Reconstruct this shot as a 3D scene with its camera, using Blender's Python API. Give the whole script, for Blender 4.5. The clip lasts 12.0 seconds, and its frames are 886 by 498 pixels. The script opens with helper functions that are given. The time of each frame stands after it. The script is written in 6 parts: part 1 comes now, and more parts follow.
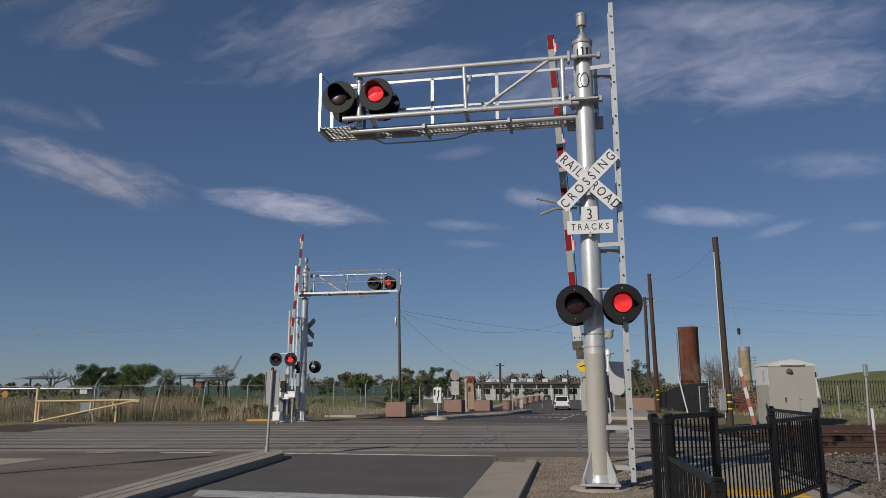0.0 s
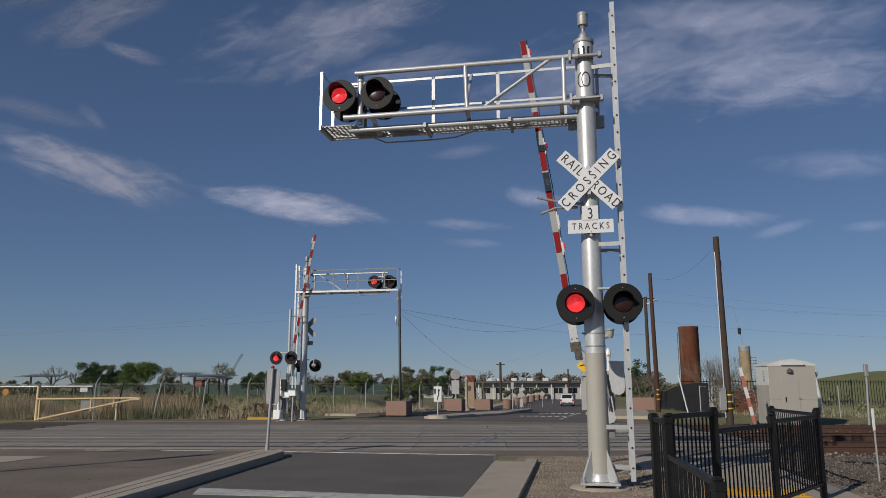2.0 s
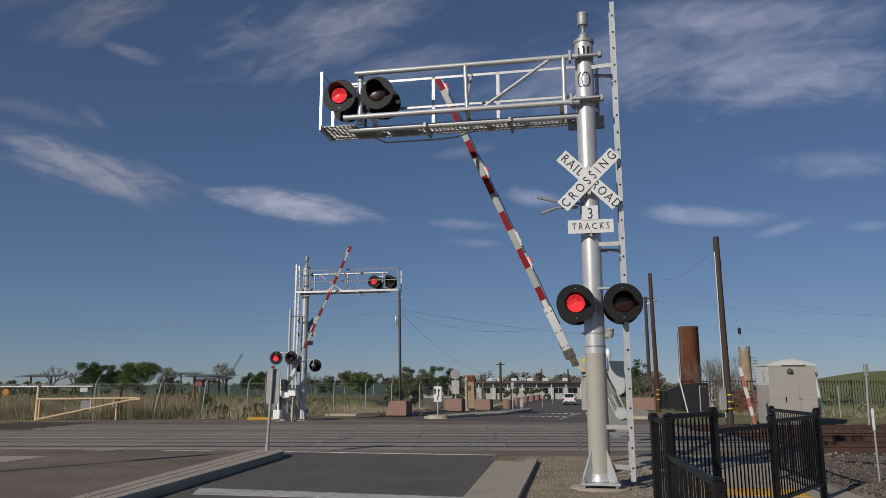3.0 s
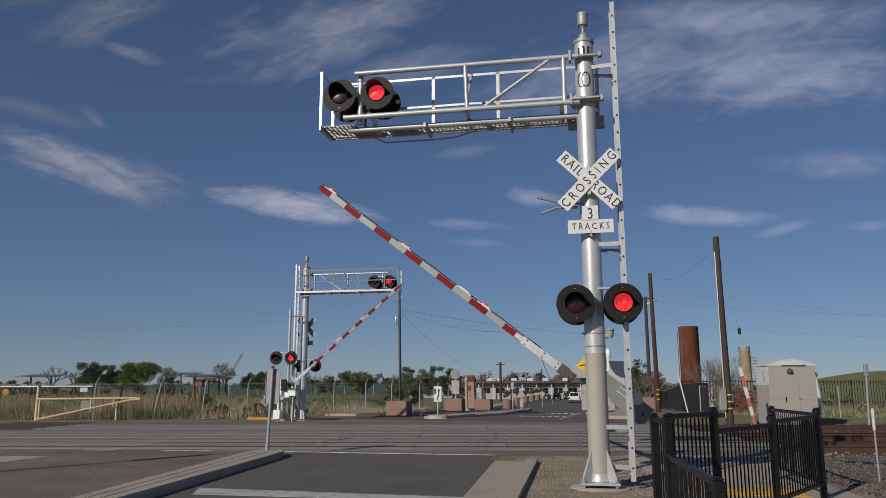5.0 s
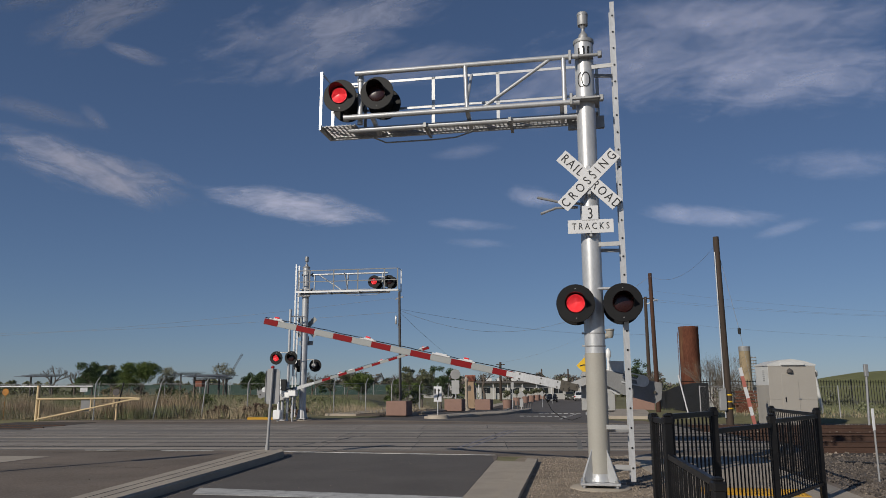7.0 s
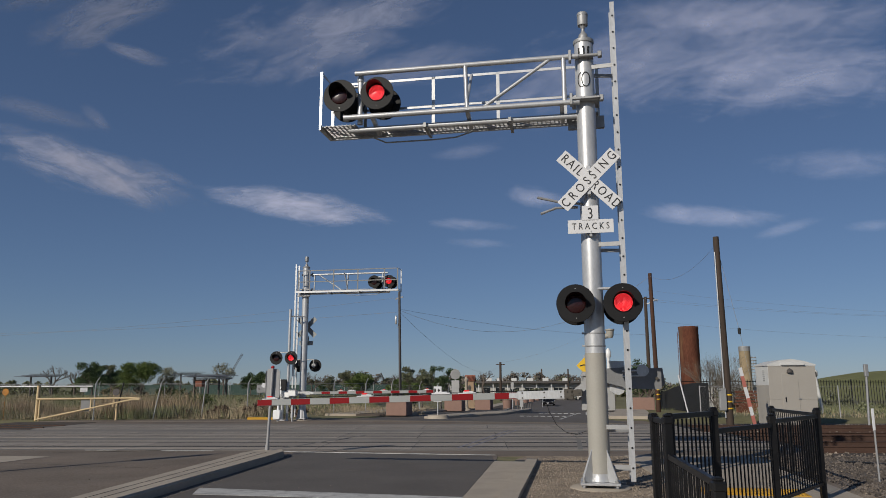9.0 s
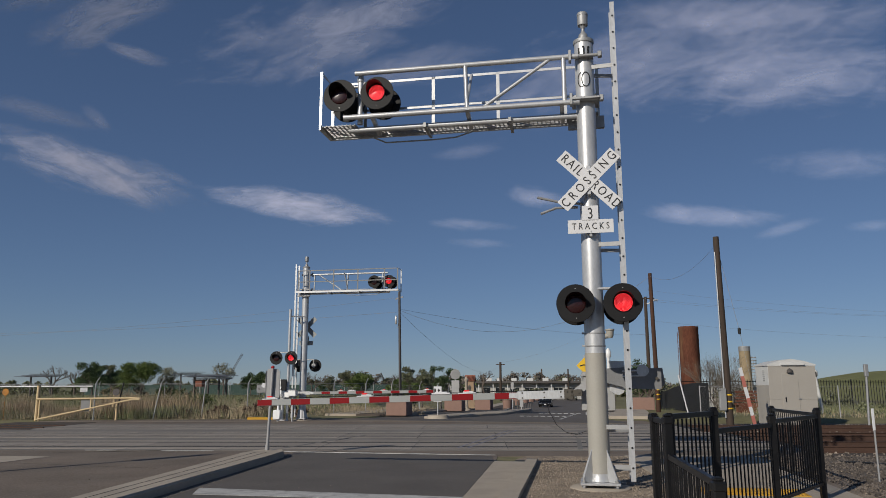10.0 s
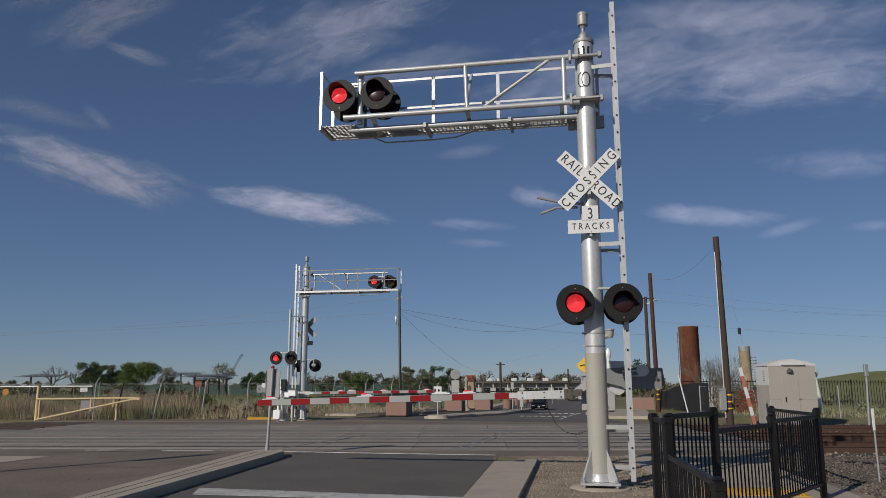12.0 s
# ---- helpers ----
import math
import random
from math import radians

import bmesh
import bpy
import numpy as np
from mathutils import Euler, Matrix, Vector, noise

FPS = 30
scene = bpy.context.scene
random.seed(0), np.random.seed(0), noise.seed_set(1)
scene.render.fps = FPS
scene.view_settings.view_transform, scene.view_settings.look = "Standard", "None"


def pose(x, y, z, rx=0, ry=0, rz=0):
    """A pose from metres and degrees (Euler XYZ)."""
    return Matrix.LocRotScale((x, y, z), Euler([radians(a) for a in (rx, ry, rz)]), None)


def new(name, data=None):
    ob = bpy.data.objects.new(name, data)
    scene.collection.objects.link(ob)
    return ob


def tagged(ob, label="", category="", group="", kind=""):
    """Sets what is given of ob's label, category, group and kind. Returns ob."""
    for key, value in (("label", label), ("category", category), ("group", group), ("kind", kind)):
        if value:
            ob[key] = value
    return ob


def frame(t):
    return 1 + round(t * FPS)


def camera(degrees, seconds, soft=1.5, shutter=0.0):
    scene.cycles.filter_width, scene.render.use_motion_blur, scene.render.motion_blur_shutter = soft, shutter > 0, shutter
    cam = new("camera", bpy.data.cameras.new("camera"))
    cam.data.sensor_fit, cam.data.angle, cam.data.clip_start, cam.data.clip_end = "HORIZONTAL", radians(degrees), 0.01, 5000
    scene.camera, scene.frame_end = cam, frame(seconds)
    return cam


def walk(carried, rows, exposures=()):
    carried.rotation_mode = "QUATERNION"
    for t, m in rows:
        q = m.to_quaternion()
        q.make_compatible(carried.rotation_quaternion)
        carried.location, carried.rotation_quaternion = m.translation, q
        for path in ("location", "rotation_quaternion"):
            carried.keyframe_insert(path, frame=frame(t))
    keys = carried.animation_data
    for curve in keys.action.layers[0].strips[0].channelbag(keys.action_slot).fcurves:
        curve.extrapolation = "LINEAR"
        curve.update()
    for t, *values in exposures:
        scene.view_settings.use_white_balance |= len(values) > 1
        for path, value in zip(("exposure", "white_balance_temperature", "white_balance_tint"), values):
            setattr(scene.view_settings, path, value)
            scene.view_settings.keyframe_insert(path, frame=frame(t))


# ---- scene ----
ROAD = 10.5            # degrees by which the road heads right of the view
EYE = (0.0, 0.0, 1.6)
TILT = 100.42          # degrees from straight down

cam = camera(61.8, 12.0, soft=0.6, shutter=0.3)
walk(cam, [(0.0, pose(*EYE, TILT + 0.08, 0.27, -0.02)), (0.4, pose(*EYE, TILT + 0.01, 0.14, 0.0)), (0.6, pose(*EYE, TILT, 0.1, 0.0)),
           (1.0, pose(*EYE, TILT, 0.0, 0.0)), (1.5, pose(*EYE, TILT, 0.1, 0.0)), (2.0, pose(*EYE, TILT, 0.12, 0.0)), (12.0, pose(*EYE, TILT, 0.12, 0.0))])

# ---- light ----
SUN_AZ, SUN_EL = 40.5, 26.5    # the light travels this far right of +Y, sun this high
world = bpy.data.worlds.new("sky")
scene.world = world
world.use_nodes = True
wn = world.node_tree.nodes
sky = wn.new("ShaderNodeTexSky")
sky.sky_type = "NISHITA"
sky.sun_disc = False
sky.sun_elevation = radians(SUN_EL + 5)
sky.sun_rotation = radians(180 + SUN_AZ)
sky.altitude, sky.air_density, sky.dust_density, sky.ozone_density = 30, 0.8, 0.05, 4.0
wn["Background"].inputs["Strength"].default_value = 0.114
soften = wn.new("ShaderNodeGamma")
soften.inputs["Gamma"].default_value = 0.72
tint = wn.new("ShaderNodeMix")
tint.data_type, tint.blend_type = "RGBA", "MULTIPLY"
tint.inputs[0].default_value = 1.0
tint.inputs[7].default_value = (0.753, 0.867, 1.077, 1)
world.node_tree.links.new(sky.outputs[0], soften.inputs[0])
world.node_tree.links.new(soften.outputs[0], tint.inputs[6])
world.node_tree.links.new(tint.outputs[2], wn["Background"].inputs["Color"])
sun = new("sun", bpy.data.lights.new("sun", "SUN"))
sun.data.energy, sun.data.angle, sun.data.color = 4.95, radians(0.53), (1.0, 0.93, 0.82)
sun.rotation_euler = (radians(90 - SUN_EL), 0, radians(-SUN_AZ))
scene.view_settings.exposure = -0.51

# ---- materials ----
def mat(name, base, rough=0.6, metal=0.0, vary=0.15, scale=6.0, fine=60.0, bump=0.15, dirt=None, dirt_amount=0.4, spec=0.5, dirt_scale=1.2, island=0.0, obrand=0.0, stretch=None):
    """Base colour with variation at two sizes, fine relief, and stains of the dirt colour."""
    m = bpy.data.materials.new(name)
    m.use_nodes = True
    n, l = m.node_tree.nodes, m.node_tree.links
    b = n["Principled BSDF"]
    tc = n.new("ShaderNodeTexCoord")
    n1, n2 = n.new("ShaderNodeTexNoise"), n.new("ShaderNodeTexNoise")
    n1.inputs["Scale"].default_value, n1.inputs["Detail"].default_value = scale, 4
    n2.inputs["Scale"].default_value, n2.inputs["Detail"].default_value = fine, 3
    where = tc.outputs["Object"]
    if stretch:
        grow = n.new("ShaderNodeMapping")
        grow.inputs["Scale"].default_value = stretch
        l.new(where, grow.inputs["Vector"])
        where = grow.outputs[0]
    for k in (n1, n2):
        l.new(where, k.inputs["Vector"])
    add = n.new("ShaderNodeMath"); add.operation = "ADD"
    l.new(n1.outputs[0], add.inputs[0]); l.new(n2.outputs[0], add.inputs[1])
    mr = n.new("ShaderNodeMapRange")
    mr.inputs["From Min"].default_value, mr.inputs["From Max"].default_value = 0.65, 1.35
    mr.inputs["To Min"].default_value, mr.inputs["To Max"].default_value = 1 - vary, 1 + vary
    l.new(add.outputs[0], mr.inputs["Value"])
    val = mr.outputs[0]
    if island or obrand:
        rnd = n.new("ShaderNodeObjectInfo").outputs["Random"] if obrand else n.new("ShaderNodeNewGeometry").outputs["Random Per Island"]
        m2 = n.new("ShaderNodeMapRange"); s = island or obrand
        m2.inputs["To Min"].default_value, m2.inputs["To Max"].default_value = 1 - s, 1 + s
        l.new(rnd, m2.inputs["Value"])
        mu = n.new("ShaderNodeMath"); mu.operation = "MULTIPLY"
        l.new(val, mu.inputs[0]); l.new(m2.outputs[0], mu.inputs[1]); val = mu.outputs[0]
    sc = n.new("ShaderNodeVectorMath"); sc.operation = "SCALE"
    sc.inputs[0].default_value = base
    l.new(val, sc.inputs["Scale"])
    col = sc.outputs[0]
    if dirt:
        n3 = n.new("ShaderNodeTexNoise")
        n3.inputs["Scale"].default_value, n3.inputs["Detail"].default_value = dirt_scale, 6
        n3.inputs["Roughness"].default_value = 0.65
        l.new(where, n3.inputs["Vector"])
        m3 = n.new("ShaderNodeMapRange")
        m3.inputs["From Min"].default_value, m3.inputs["From Max"].default_value = 0.48, 0.68
        m3.inputs["To Max"].default_value = dirt_amount
        l.new(n3.outputs[0], m3.inputs["Value"])
        mix = n.new("ShaderNodeMix"); mix.data_type = "RGBA"
        l.new(m3.outputs[0], mix.inputs[0]); l.new(col, mix.inputs[6])
        mix.inputs[7].default_value = (*dirt, 1)
        col = mix.outputs[2]
    l.new(col, b.inputs["Base Color"])
    b.inputs["Roughness"].default_value, b.inputs["Metallic"].default_value = rough, metal
    b.inputs["Specular IOR Level"].default_value = spec
    if bump:
        bp = n.new("ShaderNodeBump")
        bp.inputs["Strength"].default_value, bp.inputs["Distance"].default_value = bump, 0.01
        l.new(n2.outputs[0], bp.inputs["Height"]); l.new(bp.outputs[0], b.inputs["Normal"])
    return m


def glow(name, base, strength):
    m = bpy.data.materials.new(name)
    m.use_nodes = True
    b = m.node_tree.nodes["Principled BSDF"]
    b.inputs["Base Color"].default_value = (*base, 1)
    b.inputs["Emission Color"].default_value = (*base, 1)
    b.inputs["Emission Strength"].default_value = strength
    b.inputs["Roughness"].default_value = 0.25
    return m


ASPHALT = mat("asphalt", (0.168, 0.1344, 0.1042), 0.88, 0, 0.36, 0.5, 26, 0.5, (0.2, 0.172, 0.14), 0.5, 0.3, 0.35)
DARKASPH = mat("fresh_dark_asphalt", (0.115, 0.102, 0.09), 0.85, 0, 0.22, 0.7, 34, 0.4, (0.12, 0.108, 0.096), 0.5, 0.3, 0.4)
CONC = mat("concrete", (0.3864, 0.3318, 0.2646), 0.9, 0, 0.13, 1.5, 50, 0.3, (0.25, 0.22, 0.185), 0.45, 0.3)
PANEL = mat("crossing_panel", (0.2814, 0.2478, 0.21), 0.85, 0, 0.14, 1.2, 50, 0.3, (0.155, 0.136, 0.118), 0.7, 0.3, 0.5, obrand=0.1)
GRAVEL = mat("gravel_ground", (0.29, 0.232, 0.172), 0.95, 0, 0.5, 1.6, 45, 1.0, (0.15, 0.12, 0.095), 0.7, 0.2, 0.6)
EARTH = mat("dry_field", (0.1848, 0.168, 0.0882), 0.95, 0, 0.3, 0.05, 2.5, 0.6, (0.14, 0.16, 0.05), 0.6, 0.2, 0.02)
GALV = mat("galvanised_steel", (0.52, 0.525, 0.53), 0.4, 0.38, 0.16, 2.5, 30, 0.06, (0.4, 0.4, 0.4), 0.5, stretch=(1, 1, 0.35))
GALVD = mat("dull_galvanised_steel", (0.3528, 0.3528, 0.3528), 0.55, 0.45, 0.1, 3.0, 40, 0.08, (0.25, 0.25, 0.24), 0.4)
TANPAINT = mat("beige_mast_paint", (0.3528, 0.336, 0.294), 0.6, 0, 0.05, 2.0, 40, 0.05, (0.3, 0.27, 0.23), 0.3)
BLACK = mat("black_painted_metal", (0.0084, 0.0084, 0.00924), 0.4, 0, 0.2, 3, 50, 0.05, (0.03, 0.028, 0.026), 0.3, 0.3)
DISC = mat("matt_black_disc", (0.00924, 0.00924, 0.01008), 0.55, 0, 0.15, 4, 50, 0.03, (0.025, 0.025, 0.025), 0.3, 0.2)
WHITE = mat("white_sheeting", (0.6216, 0.6216, 0.63), 0.5, 0, 0.04, 3, 60, 0.02, (0.55, 0.54, 0.52), 0.3)
INK = mat("black_ink", (0.01008, 0.01008, 0.01008), 0.6, 0, 0.1, 5, 60, 0.0)
REDS = mat("red_sheeting", (0.2, 0.006, 0.009), 0.6, 0, 0.12, 4, 60, 0.02, spec=0.15)
GREYARM = mat("grey_white_sheeting", (0.27, 0.28, 0.275), 0.45, 0, 0.08, 3, 60, 0.02, (0.3, 0.3, 0.29), 0.4)
REDLENS = glow("red_marker_lens", (0.6, 0.03, 0.03), 0.45)
LIT = glow("lit_red_lens", (0.42, 0.0004, 0.008), 1.0)
LED = glow("lit_red_led", (1.0, 0.1, 0.1), 1.4)
DARKLENS = mat("unlit_dark_lens", (0.0252, 0.00672, 0.00756), 0.25, 0, 0.2, 30, 90, 0.05)
LEVER = mat("weathered_lever_steel", (0.2016, 0.2041, 0.2075), 0.65, 0.2, 0.12, 3, 40, 0.05, (0.12, 0.12, 0.12), 0.4)
FASTEN = mat("dark_bolt_steel", (0.09, 0.08, 0.066), 0.5, 0.6, 0.1, 5, 50, 0.0)
ALU = mat("cabinet_aluminium", (0.336, 0.336, 0.3318), 0.55, 0.3, 0.08, 3, 40, 0.04, (0.34, 0.33, 0.31), 0.4)
RUSTRAIL = mat("rusty_rail", (0.0714, 0.0378, 0.0252), 0.8, 0.1, 0.25, 3, 50, 0.3, (0.06, 0.036, 0.025), 0.6)
RAILTOP = mat("worn_rail_steel", (0.0504, 0.0462, 0.042), 0.6, 0.3, 0.2, 2, 40, 0.05)
PAINTW = mat("road_marking", (0.462, 0.4536, 0.4284), 0.8, 0, 0.2, 2, 45, 0.3, (0.12, 0.115, 0.11), 0.65, 0.3, 3.0)

# ---- mesh building ----
class Build:
    """Collects boxes, tubes, turned shapes and slabs into one mesh."""

    def __init__(self):
        self.v, self.f, self.s = [], [], []

    def add(self, verts, faces, smooth=False, m=None):
        o = len(self.v)
        self.v += [tuple(m @ Vector(p)) if m else tuple(p) for p in verts]
        self.f += [tuple(i + o for i in q) for q in faces]
        self.s += [smooth] * len(faces)
        return self

    def box(self, c, size, ch=0.0, m=None):
        x, y, z = (s / 2 for s in size)
        c = Vector(c)
        if not ch:
            vs = [c + Vector((a * x, b * y, d * z)) for a in (-1, 1) for b in (-1, 1) for d in (-1, 1)]
            return self.add(vs, [(0, 1, 3, 2), (4, 6, 7, 5), (0, 4, 5, 1), (2, 3, 7, 6), (0, 2, 6, 4), (1, 5, 7, 3)], False, m)
        b = bmesh.new()
        for sx in (-1, 1):
            for sy in (-1, 1):
                for sz in (-1, 1):
                    for k in range(3):
                        d = [x - ch, y - ch, z - ch]
                        d[k] += ch
                        b.verts.new((c.x + sx * d[0], c.y + sy * d[1], c.z + sz * d[2]))
        bmesh.ops.convex_hull(b, input=b.verts)
        b.verts.index_update()
        self.add([q.co.copy() for q in b.verts], [[q.index for q in f.verts] for f in b.faces], False, m)
        b.free()
        return self

    def tube(self, p0, p1, r0, r1=None, seg=12, caps=True, m=None):
        p0, p1 = Vector(p0), Vector(p1)
        r1 = r0 if r1 is None else r1
        q = (p1 - p0).to_track_quat("Z", "Y")
        vs = []
        for p, r in ((p0, r0), (p1, r1)):
            vs += [p + q @ Vector((r * math.cos(2 * math.pi * i / seg), r * math.sin(2 * math.pi * i / seg), 0)) for i in range(seg)]
        self.add(vs, [(i, (i + 1) % seg, seg + (i + 1) % seg, seg + i) for i in range(seg)], True, m)
        if caps:
            self.add(vs, [tuple(range(seg))[::-1], tuple(range(seg, 2 * seg))], False, m)
        return self

    def bar(self, p0, p1, w, h, up=(0, 0, 1)):
        """A flat bar from p0 to p1, w across and h along up."""
        p0, p1 = Vector(p0), Vector(p1)
        d = (p1 - p0).normalized()
        a = d.cross(Vector(up)).normalized()
        u = a.cross(d)
        vs = [p + a * (sx * w / 2) + u * (sz * h / 2) for p in (p0, p1) for sx, sz in ((-1, -1), (1, -1), (1, 1), (-1, 1))]
        return self.add(vs, [(0, 3, 2, 1), (4, 5, 6, 7), (0, 1, 5, 4), (1, 2, 6, 5), (2, 3, 7, 6), (3, 0, 4, 7)])

    def lathe(self, prof, c=(0, 0, 0), axis="z", seg=24, m=None, smooth=True):
        """prof: (radius, along) pairs, turned round the axis."""
        vs, c = [], Vector(c)
        for r, h in prof:
            for i in range(seg):
                a = 2 * math.pi * i / seg
                x, y = r * math.cos(a), r * math.sin(a)
                vs.append(c + Vector((x, y, h) if axis == "z" else (x, h, y) if axis == "y" else (h, x, y)))
        fs = [(k * seg + i, k * seg + (i + 1) % seg, (k + 1) * seg + (i + 1) % seg, (k + 1) * seg + i)
              for k in range(len(prof) - 1) for i in range(seg)]
        return self.add(vs, fs, smooth, m)

    def slab(self, pts, z0, z1):
        """A prism over the outline pts, from z0 to z1."""
        n = len(pts)
        vs = [(x, y, z0) for x, y in pts] + [(x, y, z1) for x, y in pts]
        return self.add(vs, [tuple(range(n))[::-1], tuple(range(n, 2 * n))] + [(i, (i + 1) % n, n + (i + 1) % n, n + i) for i in range(n)])

    def wire(self, pts, r, seg=5):
        pts = [Vector(p) for p in pts]
        vs = []
        for i, p in enumerate(pts):
            d = (pts[min(i + 1, len(pts) - 1)] - pts[max(i - 1, 0)]).normalized()
            a = d.cross(Vector((0, 0, 1)) if abs(d.z) < 0.95 else Vector((1, 0, 0))).normalized()
            u = a.cross(d)
            vs += [p + (a * math.cos(6.2832 * k / seg) + u * math.sin(6.2832 * k / seg)) * r for k in range(seg)]
        n = len(pts)
        fs = [(i * seg + k, i * seg + (k + 1) % seg, (i + 1) * seg + (k + 1) % seg, (i + 1) * seg + k) for i in range(n - 1) for k in range(seg)]
        return self.add(vs, fs + [tuple(range(seg))[::-1], tuple(range((n - 1) * seg, n * seg))], True)

    def mesh(self, name, material):
        me = bpy.data.meshes.new(name)
        me.from_pydata(self.v, [], self.f)
        me.polygons.foreach_set("use_smooth", self.s)
        bm = bmesh.new()
        bm.from_mesh(me)
        bmesh.ops.recalc_face_normals(bm, faces=bm.faces)
        bm.to_mesh(me)
        bm.free()
        if any(self.s):
            me.set_sharp_from_angle(angle=radians(40))
        me.materials.append(material)
        me.update()
        return me


def part(name, b, material, parent=None, label="", at=None):
    """Links what b holds as one mesh, under a thing or part."""
    ob = new(name, b if isinstance(b, bpy.types.Mesh) else b.mesh(name, material))
    if parent:
        ob.parent = parent
    if at is not None:
        ob.matrix_basis = at
    return tagged(ob, label)


def thing(name, label, category, at=None, group="", kind=""):
    ob = new(name)
    ob.empty_display_size = 0.2
    if at is not None:
        ob.matrix_basis = at
    return tagged(ob, label, category, group, kind)


def letters(text, height, deep=0.004, space=1.0):
    """A mesh of the text, centred, in the x-z plane, facing -y."""
    cu = bpy.data.curves.new("text", "FONT")
    cu.body, cu.size, cu.extrude, cu.align_x, cu.align_y = text, height / 0.72, deep / 2, "CENTER", "CENTER"
    cu.space_character = space
    cu.offset = 0.0
    cu.resolution_u = 3
    ob = new("text", cu)
    me = bpy.data.meshes.new_from_object(ob.evaluated_get(bpy.context.evaluated_depsgraph_get()))
    bpy.data.objects.remove(ob)
    me.transform(Matrix.Scale(0.8, 4, (1, 0, 0)))
    me.transform(Matrix.Rotation(radians(90), 4, "X"))
    me.materials.clear()
    me.materials.append(INK)
    return me

R = radians(ROAD)
def road_xy(u, v, u0=0.0, v0=0.0):
    """A place u to the right and v along the road from (u0, v0)."""
    return (u0 + u * math.cos(R) + v * math.sin(R), v0 - u * math.sin(R) + v * math.cos(R))

def ease(v, lo, hi):
    s = min(max((v - lo) / (hi - lo), 0), 1)
    return s * s * (3 - 2 * s)

def fall(x, y):
    """The height of the land: level at the tracks and in the field, lower along the road beyond."""
    dip = -0.16 if 17.2 < y < 34.5 and (x > 8.9 or x < -18.3) else 0.0
    field = (1 - ease(x, -14, -5)) * (1 - ease(y, 140, 210))
    return -1.55 * ease(y, 40, 100) * (1 - field) + dip

# ---- ground ----
def make_ground():
    b = Build()
    xs = [-2500, -900, -400, -200, -120, -80, -50, -30, -18.6, -18.0, -14, -12, -10, -8.5, -7, -5, -3, 4, 8.6, 9.3, 15, 25, 40, 70, 120, 200, 400, 900, 2500]
    ys = [-300, -60, -20, 0, 16.9, 17.4, 20, 26, 34.2, 34.9, 40, 45, 50, 56, 62, 70, 78, 86, 94, 100, 130, 140, 155, 175, 195, 210, 400, 900, 2500, 4200]
    vs = [(x, y, fall(x, y)) for y in ys for x in xs]
    n = len(xs)
    b.add(vs, [(j * n + i, j * n + i + 1, (j + 1) * n + i + 1, (j + 1) * n + i) for j in range(len(ys) - 1) for i in range(n - 1)], True)
    tagged(part("ground", b, EARTH), "dry grassy field and bare earth ground", "ground", kind="structure")

def flat(name, pts, z, material, label, category, deep=0.05):
    b = Build().slab(pts, z - deep, z)
    return tagged(part(name, b, material), label, category, kind="structure")

make_ground()
flat("road", [(-24, -25), (-2.9, -9), (1.18 - .157 * 26, -9.2), (1.18, 16.81), (1.25, 17.6), (-20, 20), (-30, 20)], 0.012, ASPHALT, "worn dark grey asphalt road with stop line", "road")

# ---- flashers and signals ----
LENSES = []          # (lens part, resting pose, is it the left one of its pair)

